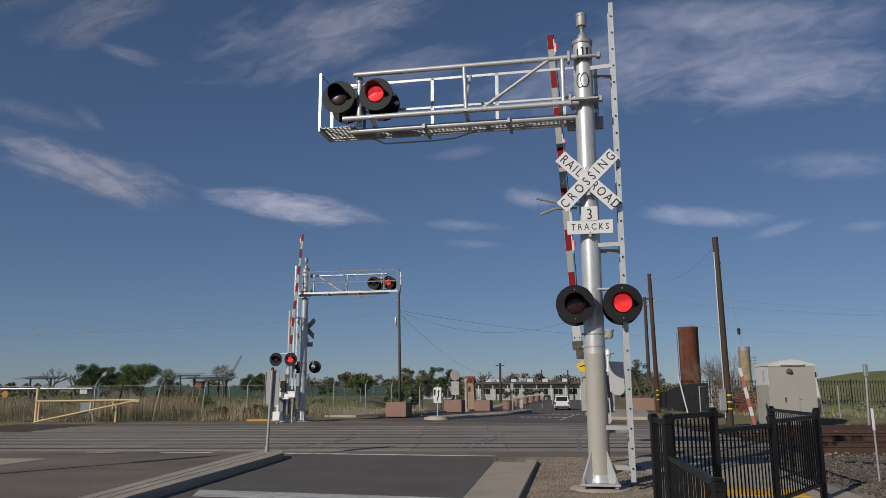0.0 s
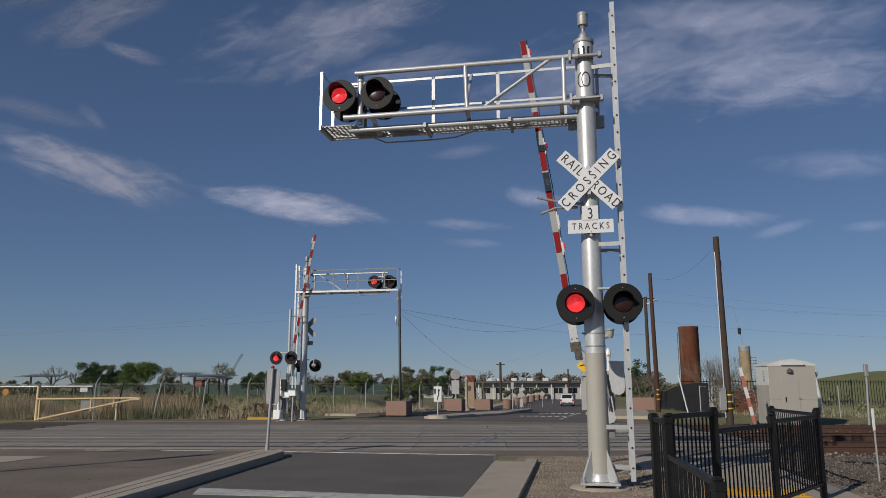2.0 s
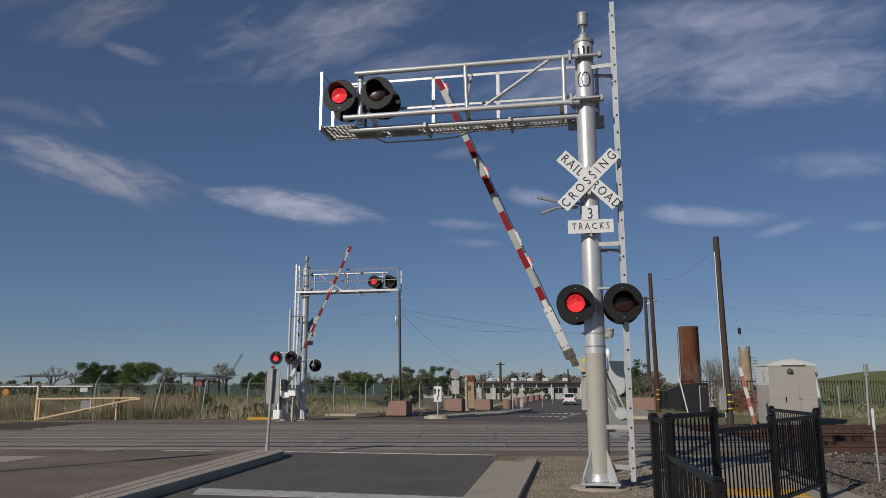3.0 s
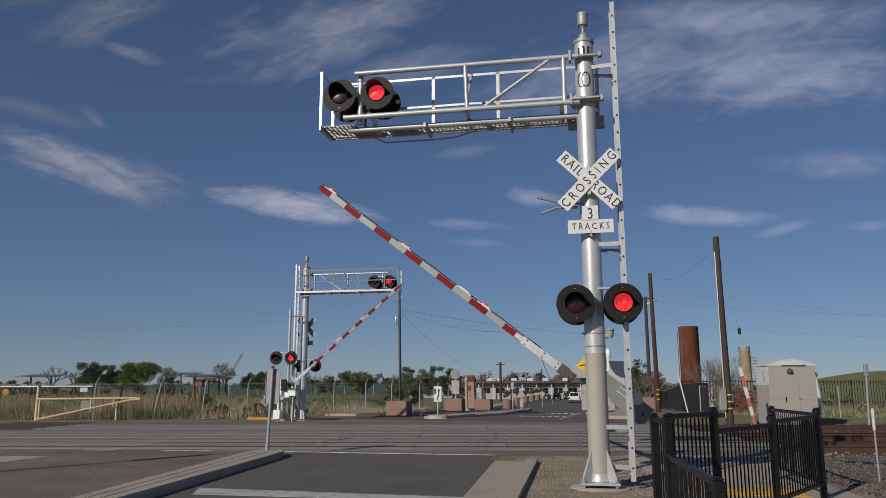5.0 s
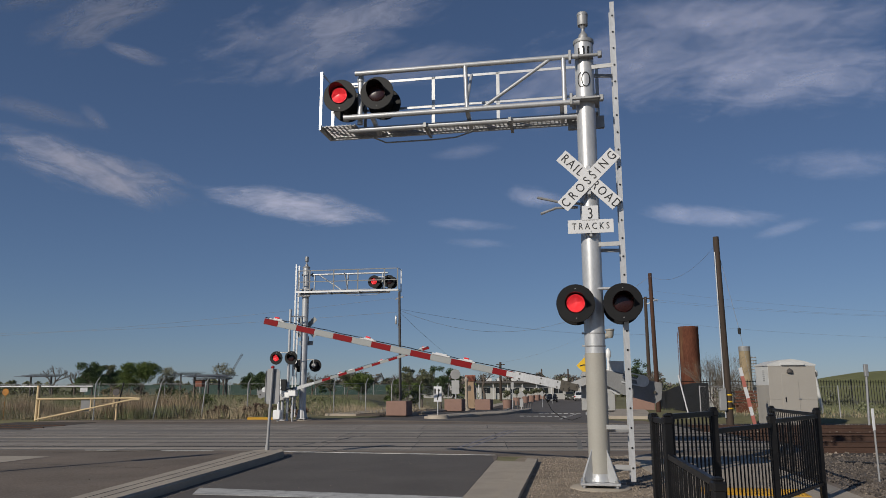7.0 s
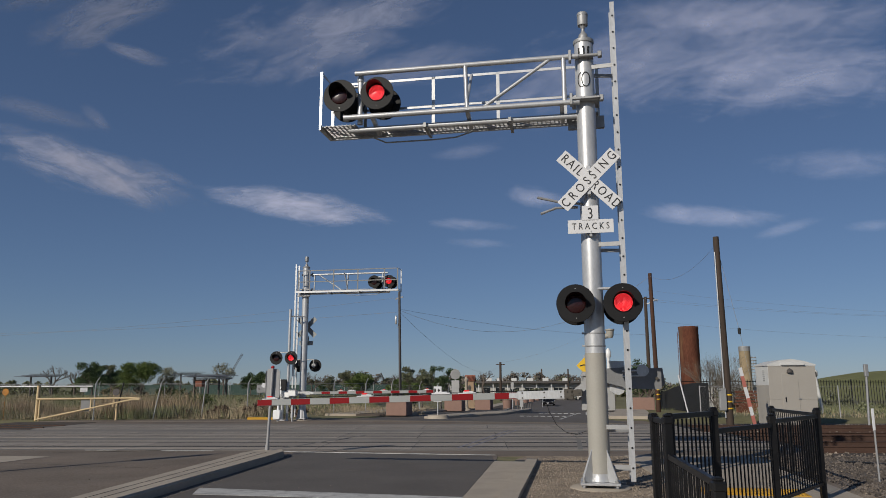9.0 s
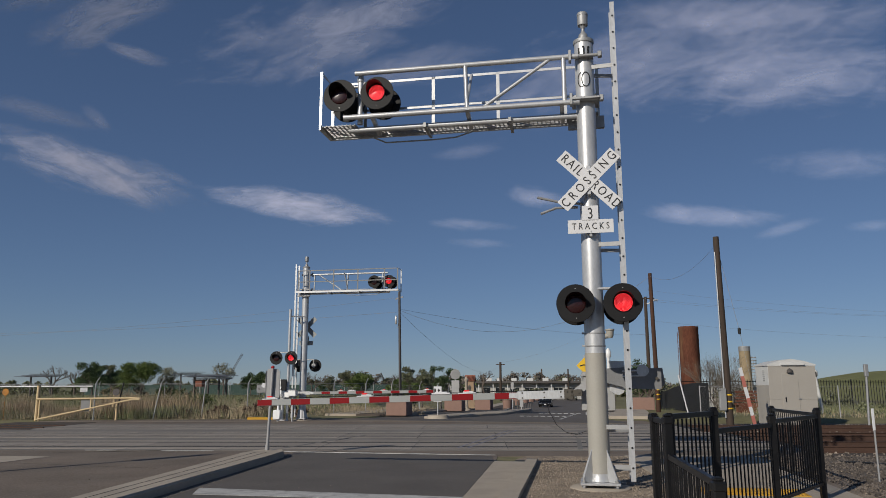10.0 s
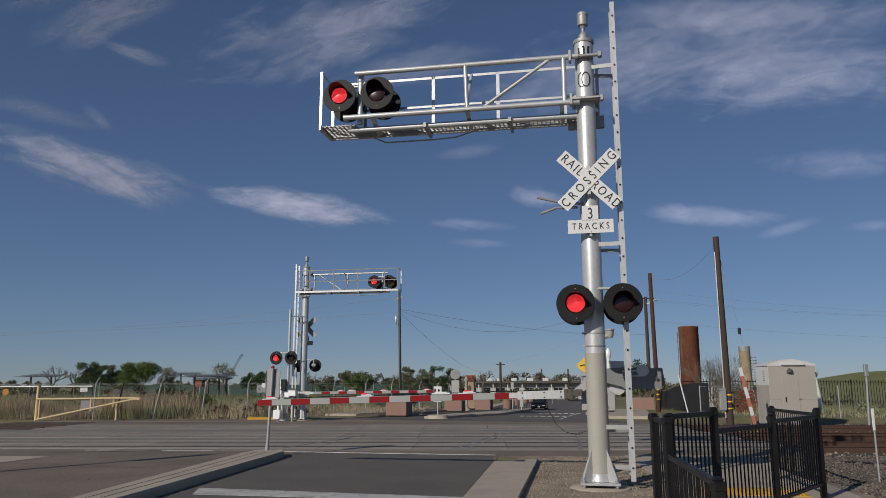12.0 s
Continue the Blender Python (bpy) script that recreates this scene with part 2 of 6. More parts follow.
def make_flasher(parent, at, left, lamp=True):
    """A round black background with hood and lens, facing -y."""
    b = Build()
    b.lathe([(0.158, 0.0), (0.30, 0.0), (0.305, 0.004), (0.305, 0.012), (0.298, 0.016), (0.158, 0.016)], axis="y", seg=40, smooth=False)
    f = part("flasher", b, DISC, parent, "round matt black flashing light background", at)
    h = Build()
    # hood: an open half tube above the lens, cut back at the sides
    seg, rows = 22, []
    for i in range(seg + 1):
        a = radians(-20 + 220 * i / seg)
        d = 0.26 * max(0.12, math.sin(max(0, min(math.pi, (a + 0.35) / (math.pi + 0.7) * math.pi)))) ** 0.8
        rows.append((math.cos(a), math.sin(a), d))
    vs = []
    for r in (0.166, 0.171):
        for x, z, d in rows:
            vs += [(r * x, 0.0, r * z), (r * 0.97 * x, -d, r * 0.97 * z - 0.02 * d)]
    n = 2 * (seg + 1)
    fs = []
    for k in range(seg):
        i = 2 * k
        fs += [(i, i + 1, i + 3, i + 2), (n + i, n + i + 2, n + i + 3, n + i + 1), (i + 1, n + i + 1, n + i + 3, i + 3)]
    h.add(vs, fs, True)
    part("hood", h, BLACK, f, "black lamp hood")
    g = Build().lathe([(0.165, 0.014), (0.17, 0.10), (0.155, 0.2), (0.08, 0.23), (0.0, 0.23)], axis="y", seg=24)
    part("housing", g, BLACK, f)
    for z in (0.235, -0.235):
        part("screw", Build().lathe([(0.009, 0.0), (0.007, -0.006), (0, -0.006)], (0, 0, z), "y", 8), GALV, f)
    if lamp:
        e = Build()
        e.lathe([(0.0, -0.026), (0.05, -0.023), (0.1, -0.016), (0.143, -0.006)], axis="y", seg=32)
        me = e.mesh("lens", LIT)
        me.materials.append(DARKLENS)
        me.materials.append(LED)
        e3 = Build()
        for k, count in enumerate((1, 6, 12, 18, 24, 30, 36, 40)):
            rr = 0.0195 * k
            yy = -0.027 + 0.021 * (rr / 0.143) ** 2
            for i in range(count):
                q = 2 * math.pi * (i + 0.5 * (k % 2)) / count
                w = 0.0062 if k else 0.011
                e3.lathe([(w, yy + 0.001), (w * 0.7, yy - 0.003), (0.0, yy - 0.004)], (rr * math.cos(q), 0, rr * math.sin(q)), "y", 6)
        e2 = Build().lathe([(0.143, -0.006), (0.152, 0.0), (0.15, 0.004), (0.13, 0.012), (0.1, 0.018), (0.05, 0.024), (0.0, 0.026)], axis="y", seg=32)
        bm = bmesh.new()
        bm.from_mesh(me)
        me2 = e2.mesh("lens_back", DARKLENS)
        k0 = len(bm.faces)
        bm.from_mesh(me2)
        bm.faces.ensure_lookup_table()
        for q in bm.faces[k0:]:
            q.material_index = 1
        k0 = len(bm.faces)
        me3 = e3.mesh("led", LED)
        bm.from_mesh(me3)
        bm.faces.ensure_lookup_table()
        for q in bm.faces[k0:]:
            q.material_index = 2
        bm.to_mesh(me)
        bm.free()
        bpy.data.meshes.remove(me2)
        bpy.data.meshes.remove(me3)
        rest = pose(0, -0.012, 0)
        lens = part("lens", me, None, f, "round red light lens that flashes", rest)
        LENSES.append((lens, rest, left))
    return f


def make_pair(parent, x, y, z, back=True, gap=0.78, turn=0):
    """Two flashers on a cross pipe, with a second pair facing the other way."""
    m = pose(x, y, z, 0, 0, turn)
    for s in (-1, 1):
        make_flasher(parent, m @ pose(s * gap / 2, -0.28, 0), s < 0)
        if back:
            f = make_flasher(parent, m @ pose(s * gap / 2, 0.28, 0, 0, 0, 180), s < 0, lamp=False)
    b = Build()
    mm = m
    b.tube(mm @ Vector((-gap / 2, 0, 0.26)), mm @ Vector((gap / 2, 0, 0.26)), 0.025)
    for s in (-1, 1):
        b.tube(mm @ Vector((s * gap / 2, 0, 0.26)), mm @ Vector((s * gap / 2, 0, -0.02)), 0.03)
        b.tube(mm @ Vector((s * gap / 2, -0.12, 0)), mm @ Vector((s * gap / 2, 0.12, 0)), 0.045)
        b.lathe([(0.05, -0.05), (0.06, -0.03), (0.06, 0.03), (0.05, 0.05)], mm @ Vector((s * gap / 2, 0, 0.26)), "x", 12)
    part("cross_pipe", b, GALV, parent)


def make_crossbuck(parent, y, z, letter=True):
    """Crossing boards at 45 degrees, lettered on the side towards -y."""
    L, W = 1.25, 0.232
    for i, (turn, words) in enumerate(((45, ("RAIL", "ROAD")), (-45, ("CROSSING",)))):
        m = pose(0, y - 0.014 * i, z, 0, turn, 0)
        b = part("crossbuck_board", Build().box((0, 0, 0), (L, 0.008, W), 0.003), WHITE if letter else GREYARM, parent, "white board with black capital letters", m)
        if letter:
            if len(words) == 2:
                for s, wd in ((-0.37, words[0]), (0.37, words[1])):
                    part("lettering", letters(wd, 0.155, space=1.32), None, b, at=pose(s, -0.006, 0))
            else:
                part("lettering", letters(words[0], 0.155, space=1.62), None, b, at=pose(0, -0.006, 0))
    k = Build()
    for dz in (-0.15, 0.15):
        k.lathe([(0.018, 0), (0.014, -0.01), (0, -0.012)], (0.0, y - 0.02, z + dz), "y", 10)
    k.box((0, y + 0.05, z), (0.07, 0.09, 0.5), 0.01)
    part("crossbuck_bracket", k, GALV, parent)
    if letter:
        s = part("count_sign", Build().box((0, 0, 0.1), (0.26, 0.006, 0.25), 0.002).box((0, 0, -0.12), (0.73, 0.006, 0.225), 0.002), WHITE, parent,
                 "white sign with the number of tracks", pose(0.0, y, z - 0.665))
        part("lettering", letters("3", 0.185), None, s, at=pose(0, -0.005, 0.085))
        part("lettering", letters("TRACKS", 0.11, space=1.5), None, s, at=pose(0, -0.005, -0.12))
        for dz in (0.19, -0.205):
            part("screw", Build().lathe([(0.014, 0), (0.01, -0.008), (0, -0.009)], (0, -0.004, dz), "y", 8), GALV, s)
        part("sign_bracket", Build().box((0.0, y + 0.06, z - 0.70), (0.05, 0.1, 0.5), 0.008), GALVD, parent)
    else:
        part("count_sign", Build().box((0, 0, 0.095), (0.25, 0.006, 0.24), 0.002).box((0, 0, -0.12), (0.70, 0.006, 0.22), 0.002), GREYARM, parent, at=pose(0.0, y, z - 0.66))


def make_ladder(parent, x, y, z0, z1, rungs=0.3):
    for s in (-0.19, 0.19):
        part("ladder_rail", Build().bar((x, y + s, z0), (x, y + s, z1), 0.075, 0.03, (0, 1, 0)), GALV, parent)
    n = int((z1 - z0) / rungs)
    me = Build().tube((0, -0.19, 0), (0, 0.19, 0), 0.013, seg=8).mesh("rung", GALV)
    for i in range(n):
        part("rung", me, None, parent, at=pose(x, y, z0 + 0.2 + i * rungs))
    ke = Build().lathe([(0.016, -0.002), (0.016, -0.012), (0, -0.012)], (0, 0, 0), "y", 8).mesh("rung_end", BLACK)
    for i in range(n):
        part("rung_end", ke, None, parent, at=pose(x, y - 0.204, z0 + 0.2 + i * rungs))


def make_cantilever(name_label, at, side, near):
    """A mast with a bracket arm reaching to one side (-1 left), gangway, flashers and crossing boards. The road side is -y."""
    s = thing("cantilever_signal", name_label, "signal", at)
    # mast
    part("mast", Build().tube((0, 0, 2.05), (0, 0, 7.46), 0.161, 0.16, 32), GALV, s, "round bright galvanised mast")
    part("mast_sleeve", Build().tube((0, 0, 2.02), (0, 0, 2.72), 0.164, 0.164, 32), GALV, s)
    low = Build().lathe([(0.172, 0.12), (0.168, 0.16), (0.166, 1.2), (0.165, 2.1)], seg=32)
    part("mast_base", low, TANPAINT if near else GALV, s, "beige painted lower mast" if near else "")
    k = Build()
    for z in (2.2, 2.4):
        k.lathe([(0.166, z), (0.171, z + 0.004), (0.171, z + 0.018), (0.166, z + 0.022)], seg=32)
        k.box((-0.178, -0.02, z + 0.02), (0.05, 0.03, 0.03))
    part("mast_bands", k, GALVD, s)
    if near:
        part("weld_ring", Build().lathe([(0.17, 0.118), (0.19, 0.122), (0.186, 0.15), (0.172, 0.2), (0.1685, 0.24)], seg=32), GALV, s, "bright scuffed steel at the mast foot")
    # foot
    w = 0.84 if near else 0.6
    f = Build().box((0, 0, 0.10), (0.72 * w, 0.72 * w, 0.035), 0.006)
    part("base_plate", f, GALV, s)
    for a in range(4):
        d = Vector((math.cos(radians(45 + 90 * a)), math.sin(radians(45 + 90 * a)), 0))
        g = Build()
        t = Vector((-d.y, d.x, 0)) * 0.008
        pts = [d * 0.16 + Vector((0, 0, 0.12)), d * 0.44 * w + Vector((0, 0, 0.12)), d * 0.42 * w + Vector((0, 0, 0.2)), d * 0.16 + Vector((0, 0, 0.62))]
        g.add([p + t for p in pts] + [p - t for p in pts], [(0, 1, 2, 3), (7, 6, 5, 4), (0, 4, 5, 1), (1, 5, 6, 2), (2, 6, 7, 3), (3, 7, 4, 0)])
        part("gusset", g, GALV, s)
        c = d * 0.42 * w
        g = Build().tube((c.x, c.y, 0.0), (c.x, c.y, 0.2), 0.02, seg=8)
        g.lathe([(0.0, 0.15), (0.036, 0.15), (0.036, 0.118)], (c.x, c.y, 0), seg=6, smooth=False)
        g.lathe([(0.0, 0.082), (0.036, 0.082), (0.036, 0.05)], (c.x, c.y, 0), seg=6, smooth=False)
        part("anchor_bolt", g, GALVD, s)
    part("footing", Build().lathe([(0.0, 0.04), (0.45, 0.04), (0.47, 0.025), (0.48, -0.2)], seg=28), CONC, s, "round concrete footing")
    # head
    part("mast_cap", Build().lathe([(0.172, 7.42), (0.178, 7.44), (0.178, 7.48), (0.15, 7.5), (0.0, 7.52)], seg=32), GALVD, s)
    bell = Build().lathe([(0.085, 7.5), (0.083, 7.55), (0.075, 7.6), (0.045, 7.64), (0.026, 7.68), (0.03, 7.72), (0.06, 7.77), (0.086, 7.775), (0.09, 7.79), (0.09, 7.95), (0.096, 7.955), (0.096, 7.985), (0.085, 8.01), (0.0, 8.02)], seg=20)
    part("bell", bell, GALVD, s, "grey bell on top of the mast")
    # arm: front truss and gangway behind it
    d = side
    tip = 4.15
    part("upper_chord", Build().tube((d * 0.1, -0.22, 7.12), (d * (tip - 0.1), -0.22, 7.12), 0.045, seg=14), GALV, s)
    part("lower_chord", Build().tube((d * 0.1, -0.22, 6.30), (d * (tip + 0.1), -0.22, 6.30), 0.048, seg=14), GALV, s)
    part("rear_chord", Build().tube((d * 0.0, 0.0, 6.13), (d * (tip + 0.05), 0.0, 6.13), 0.046, seg=14), GALV, s)
    for x0, x1 in ((0.35, 0.35), (2.02, 2.05)) if near else ((0.35, 0.35), (2.02, 2.05), (3.78, 3.78)):
        part("upright", Build().tube((d * x0, -0.22, 6.30), (d * x1, -0.22, 7.12), 0.038, seg=10), GALV, s)
    part("brace", Build().tube((d * 1.72, -0.22, 6.33), (d * 0.55, -0.22, 7.12), 0.03, seg=10), GALV, s)
    part("brace", Build().tube((d * 2.05, -0.22, 6.3), (d * 2.0, 0.22, 7.12), 0.028, seg=10), GALV, s)
    for x in (0.4, 2.02, 3.72):
        part("cross_bar", Build().bar((d * x, -0.26, 6.3), (d * x, 0.28, 6.13), 0.07, 0.06), GALV, s)
    # mast brackets
    for z in (7.12, 6.34):
        k = Build().box((0, -0.05, z), (0.46, 0.5, 0.04) if z < 7 else (0.3, 0.36, 0.03), 0.005)
        k.box((d * 0.24, -0.22, z), (0.05, 0.14, 0.2), 0.008)
        k.tube((-d * 0.28, -0.22, z), (d * 0.24, -0.22, z), 0.03, seg=10)
        k.box((-d * 0.26, -0.22, z), (0.07, 0.1, 0.1), 0.01)
        part("mast_bracket", k, GALVD, s)
    part("gangway_bearer", Build().box((0, 0.25, 6.08), (0.62, 0.08, 0.22), 0.01), GALVD, s)
    # gangway
    gy0, gy1, gz = -0.15, 0.45, 6.17
    gtip = tip + 0.56
    part("gangway_frame", Build().bar((-d * 0.3, gy1, gz), (d * gtip, gy1, gz), 0.04, 0.09)
         .bar((d * gtip, gy0 - 0.02, gz), (d * gtip, gy1 + 0.02, gz), 0.04, 0.09), GALV, s)
    k = Build()
    x = -0.2
    while x < gtip:
        k.bar((d * x, 0.06 if x < tip - 0.1 else gy0, gz + 0.02), (d * x, gy1, gz + 0.02), 0.012, 0.025)
        x += 0.075
    for i in range(7):
        y = gy0 + 0.08 * (i + 0.6)
        k.bar((-d * 0.2 if y > 0.04 else d * (tip - 0.1), y, gz + 0.02), (d * gtip, y, gz + 0.02), 0.03, 0.02)
    part("gangway_grating", k, GALVD, s)
    for x in (1.3, 2.8):
        part("gangway_bracket", Build().bar((d * x, -0.1, 6.12), (d * x, gy1 + 0.05, gz - 0.06), 0.05, 0.08).tube((d * x, gy1 - 0.05, gz - 0.1), (d * x, gy1 - 0.05, gz), 0.02), GALVD, s)
    for x in (-0.22, 0.35, 1.55, 2.75, 4.05, gtip - 0.02):
        part("handrail_post", Build().bar((d * x, gy1, gz), (d * x, gy1, gz + 1.07), 0.06, 0.012, (0, 1, 0)), GALV if near else LEVER, s)
    for z in (0.5, 1.05):
        part("handrail", Build().bar((-d * 0.25, gy1, gz + z), (d * gtip, gy1, gz + z), 0.012, 0.045), GALV if near else LEVER, s)
    part("end_rail", Build().bar((d * gtip, gy0, gz), (d * gtip, gy0, gz + 1.07), 0.05, 0.012, (0, 1, 0)).bar((d * gtip, gy0, gz + 1.05), (d * gtip, gy1, gz + 1.05), 0.012, 0.04), GALV, s)
    pts = [(d * 1.9, 0.3, gz - 0.06), (d * 2.3, 0.3, gz - 0.18), (d * 2.7, 0.3, gz - 0.2), (d * 3.6, 0.3, gz - 0.2), (d * 3.95, 0.3, gz - 0.04)]
    part("conduit", Build().wire(pts, 0.014, 8), GALVD, s)
    return s


SIG = pose(2.455, 12.03, 0, 0, 0, -ROAD)
near = make_cantilever("galvanised cantilever railroad signal with gangway over the road", SIG, -1, True)
make_pair(near, 0.085, -0.12, 2.87, gap=0.735)
make_pair(near, -3.98, 0.02, 6.71, gap=0.69)
part("flasher_post", Build().tube((-3.98, -0.1, 6.2), (-3.98, -0.1, 7.13), 0.05, seg=14).lathe([(0.062, 7.0), (0.066, 7.02), (0.066, 7.06), (0.062, 7.08)], (-3.98, -0.1, 0), seg=14), GALV, near)
make_crossbuck(near, -0.26, 4.92)
make_ladder(near, 0.50, 0.05, 0.14, 8.1)
for z in (0.35, 0.95, 3.86, 6.95):
    part("ladder_bracket", Build().bar((0.12, -0.1, z), (0.5, -0.14, z), 0.02, 0.07), GALVD, near)
    part("ladder_bracket", Build().bar((0.12, 0.12, z - 0.06), (0.5, 0.2, z - 0.06), 0.02, 0.06), GALVD, near)
part("pipe_stub", Build().wire([(-0.1, -0.1, 4.55), (-0.5, -0.2, 4.58), (-0.85, -0.25, 4.66)], 0.022, 8), GALVD, near)
part("pipe_stub", Build().wire([(-0.2, -0.1, 4.5), (-0.55, -0.2, 4.48), (-0.8, -0.25, 4.38)], 0.022, 8), GALVD, near)

FSIG = pose(-6.55, 35.2, 0, 0, 0, 180 - ROAD) @ Matrix.Diagonal((0.985, 1, 0.962, 1))
far = make_cantilever("galvanised cantilever railroad signal on the far side of tracks", FSIG, -1, False)
make_pair(far, -3.86, 0.0, 6.62, gap=0.72, turn=180)
make_crossbuck(far, -0.26, 4.5, letter=False)
make_ladder(far, 0.45, 0.0, 0.14, 7.6)
make_flasher(far, pose(-0.5, -0.25, 2.62, 0, 0, 0), True, lamp=False)
make_flasher(far, pose(0.3, -0.25, 2.62, 0, 0, 0), True, lamp=False)
part("side_pipe", Build().tube((-0.5, 0.0, 2.9), (0.3, 0.0, 2.9), 0.025).tube((-0.5, 0, 2.9), (-0.5, 0, 2.6), 0.03).tube((-0.5, -0.3, 2.62), (-0.5, 0.02, 2.62), 0.1), GALVD, far)
side = thing("flasher_post", "slim galvanised post carrying a pair of flashing lights", "signal", pose(-7.12, 34.55, 0, 0, 0, -ROAD))
part("post", Build().tube((0, 0, 0), (0, 0, 5.1), 0.062, seg=14).tube((0, 0, 4.78), (0.62, 0.4, 4.78), 0.03), GALV, side)
make_pair(side, -0.1, -0.1, 2.84, back=False, gap=0.72)

# ---- gates ----
GATE_AT = pose(2.878, 13.79, 0, 0, 0, -13.2)
FGATE_AT = pose(-7.46, 34.9, -0.21, 0, 0, -ROAD)
PIVOT, DROP = 1.776, -0.325      # height of the axle, and the arm's line below it
ARMS = {}
def make_gate(key, at, d, L, label, tips):
    """A gate whose arm reaches to side d and turns about an axis along y."""
    g = thing("crossing_gate", label, "crossing gate", at)
    part("post", Build().tube((0, 0.1, 0), (0, 0.1, 1.3), 0.07, seg=16).box((0, 0.1, 0.02 if d < 0 else 0.23), (0.4, 0.4, 0.04), 0.005), GALV, g)
    mech = part("mechanism", Build().box((-0.04, 0.1, 1.48), (0.58, 0.36, 0.72), 0.02), ALU, g, "grey metal gate drive box")
    part("box_lid", Build().box((-0.04, -0.09, 1.44), (0.6, 0.03, 0.6), 0.008).box((-0.04, -0.1, 1.77), (0.62, 0.05, 0.03), 0.006), ALU, mech)
    part("box_top", Build().lathe([(0.17, -0.1), (0.17, 0.24), (0.0, 0.26)], (-0.04, 0, 1.83), "y", 20), ALU, mech)
    for x in (-0.31, 0.23):
        part("hinge", Build().tube((x, -0.11, 1.68), (x, -0.11, 1.76), 0.014, seg=8), GALVD, mech)
    part("latch", Build().box((0.1, -0.11, 1.2), (0.08, 0.03, 0.05), 0.005), GALVD, mech)
    sc = [(-d * 0.17, 2.03), (-d * 0.44, 2.02), (-d * 0.44, 1.52), (-d * 0.41, 1.46), (-d * 0.34, 1.42), (-d * 0.27, 1.43), (-d * 0.17, 1.5)]
    n = len(sc)
    part("side_cover", Build().add([(x, -0.16, z) for x, z in sc] + [(x, 0.0, z) for x, z in sc], [tuple(range(n)), tuple(range(n, 2 * n))[::-1]] + [(i, (i + 1) % n, n + (i + 1) % n, n + i) for i in range(n)]), GALV, g, "pale metal side cover of the drive")
    part("axle", Build().tube((0, -0.36, PIVOT), (0, 0.5, PIVOT), 0.06, seg=16), GALVD, g)
    arm = part("arm", Build().box((d * (1.25 + L) / 2, -0.3, DROP), (L - 1.25, 0.03, 0.122), 0.006), GREYARM, g, "grey-white arm with red stripes", pose(0, 0, PIVOT))
    part("arm_adapter", Build().box((d * 1.06, -0.325, DROP), (0.86, 0.012, 0.15), 0.004).box((d * 1.06, -0.275, DROP), (0.86, 0.012, 0.15), 0.004).box((d * 1.4, -0.3, DROP), (0.5, 0.04, 0.10), 0.006), GALV, arm, "bright metal arm adapter")
    kn = Build()
    for y in (-0.35, -0.25):
        kn.box((d * 0.56, y, DROP), (0.16, 0.014, 0.19), 0.004).box((d * 0.42, y, DROP + 0.02), (0.2, 0.014, 0.12), 0.004)
    for x, z in ((0.6, 0.05), (0.6, -0.05), (0.5, 0.0), (0.38, 0.03)):
        kn.tube((d * x, -0.37, DROP + z), (d * x, -0.23, DROP + z), 0.026, seg=10)
    part("knuckle", kn, FASTEN, arm, "dark hinged breakaway knuckle")
    bolts = Build()
    for x in (0.7, 1.0, 1.4):
        for z in (-0.045, 0.045):
            bolts.lathe([(0.016, -0.325), (0.016, -0.337), (0, -0.337)], (d * x, 0, DROP + z), "y", 6)
    tagged(part("bolts", bolts, FASTEN, arm), kind="stuff")
    def plate(o, y, t=0.012):
        n = len(o)
        return Build().add([(x, y - t, z) for x, z in o] + [(x, y + t, z) for x, z in o], [tuple(range(n)), tuple(range(n, 2 * n))[::-1]] + [(i, (i + 1) % n, n + (i + 1) % n, n + i) for i in range(n)])
    part("arm_bracket", Build().bar((-d * 0.05, -0.3, 0.02), (d * 0.48, -0.3, DROP), 0.06, 0.13), GALVD, arm)
    lever = [(-d * 0.4, 0.09), (-d * 1.1, 0.085), (-d * 1.12, -0.2), (-d * 1.03, -0.29), (-d * 0.4, -0.25)]
    for y in (-0.3, 0.5):
        part("counterweight_lever", plate(lever, y), LEVER, arm)
    part("lever_hub", plate([(d * 0.1, 0.1), (-d * 0.45, 0.12), (-d * 0.45, -0.24), (-d * 0.1, -0.14), (d * 0.1, -0.1)], -0.27), LEVER, arm)
    sp = Build().tube((-d * 0.76, -0.345, 0.05), (-d * 0.76, -0.312, 0.05), 0.105, seg=24)
    for z in (-0.04, 0.05, 0.14):
        sp.box((-d * 0.58, -0.328, z), (0.36, 0.032, 0.025), 0.004)
    part("slot_plate", sp, GALV, arm)
    part("clamp_nut", Build().lathe([(0.03, -0.33), (0.03, -0.36), (0.0, -0.36)], (-d * 0.99, 0, -0.1), "y", 6, smooth=False), FASTEN, arm)
    part("counterweight", Build().box((-d * 0.85, 0.1, -0.08), (0.46, 0.76, 0.26), 0.03), GALVD, arm)
    sl = tips["stripe"]
    me = Build().box((0, -0.3, DROP), (sl, 0.034, 0.112), 0.003).mesh("red_stripe", REDS)
    part("red_stripe", Build().box((d * (L - tips["first"] / 2), -0.3, DROP), (tips["first"], 0.034, 0.112), 0.003), REDS, arm)
    x = L - tips["first"] - sl
    while x - sl > 1.3:
        part("red_stripe", me, None, arm, at=pose(d * (x - sl / 2), 0, 0))
        x -= 2 * sl
    part("blank_housing", Build().box((d * (L - 3.75), -0.3, DROP + 0.075), (0.36, 0.06, 0.03), 0.008).box((d * (L - 3.75), -0.3, DROP + 0.095), (0.24, 0.05, 0.03), 0.01), WHITE, arm, "white lamp housing")
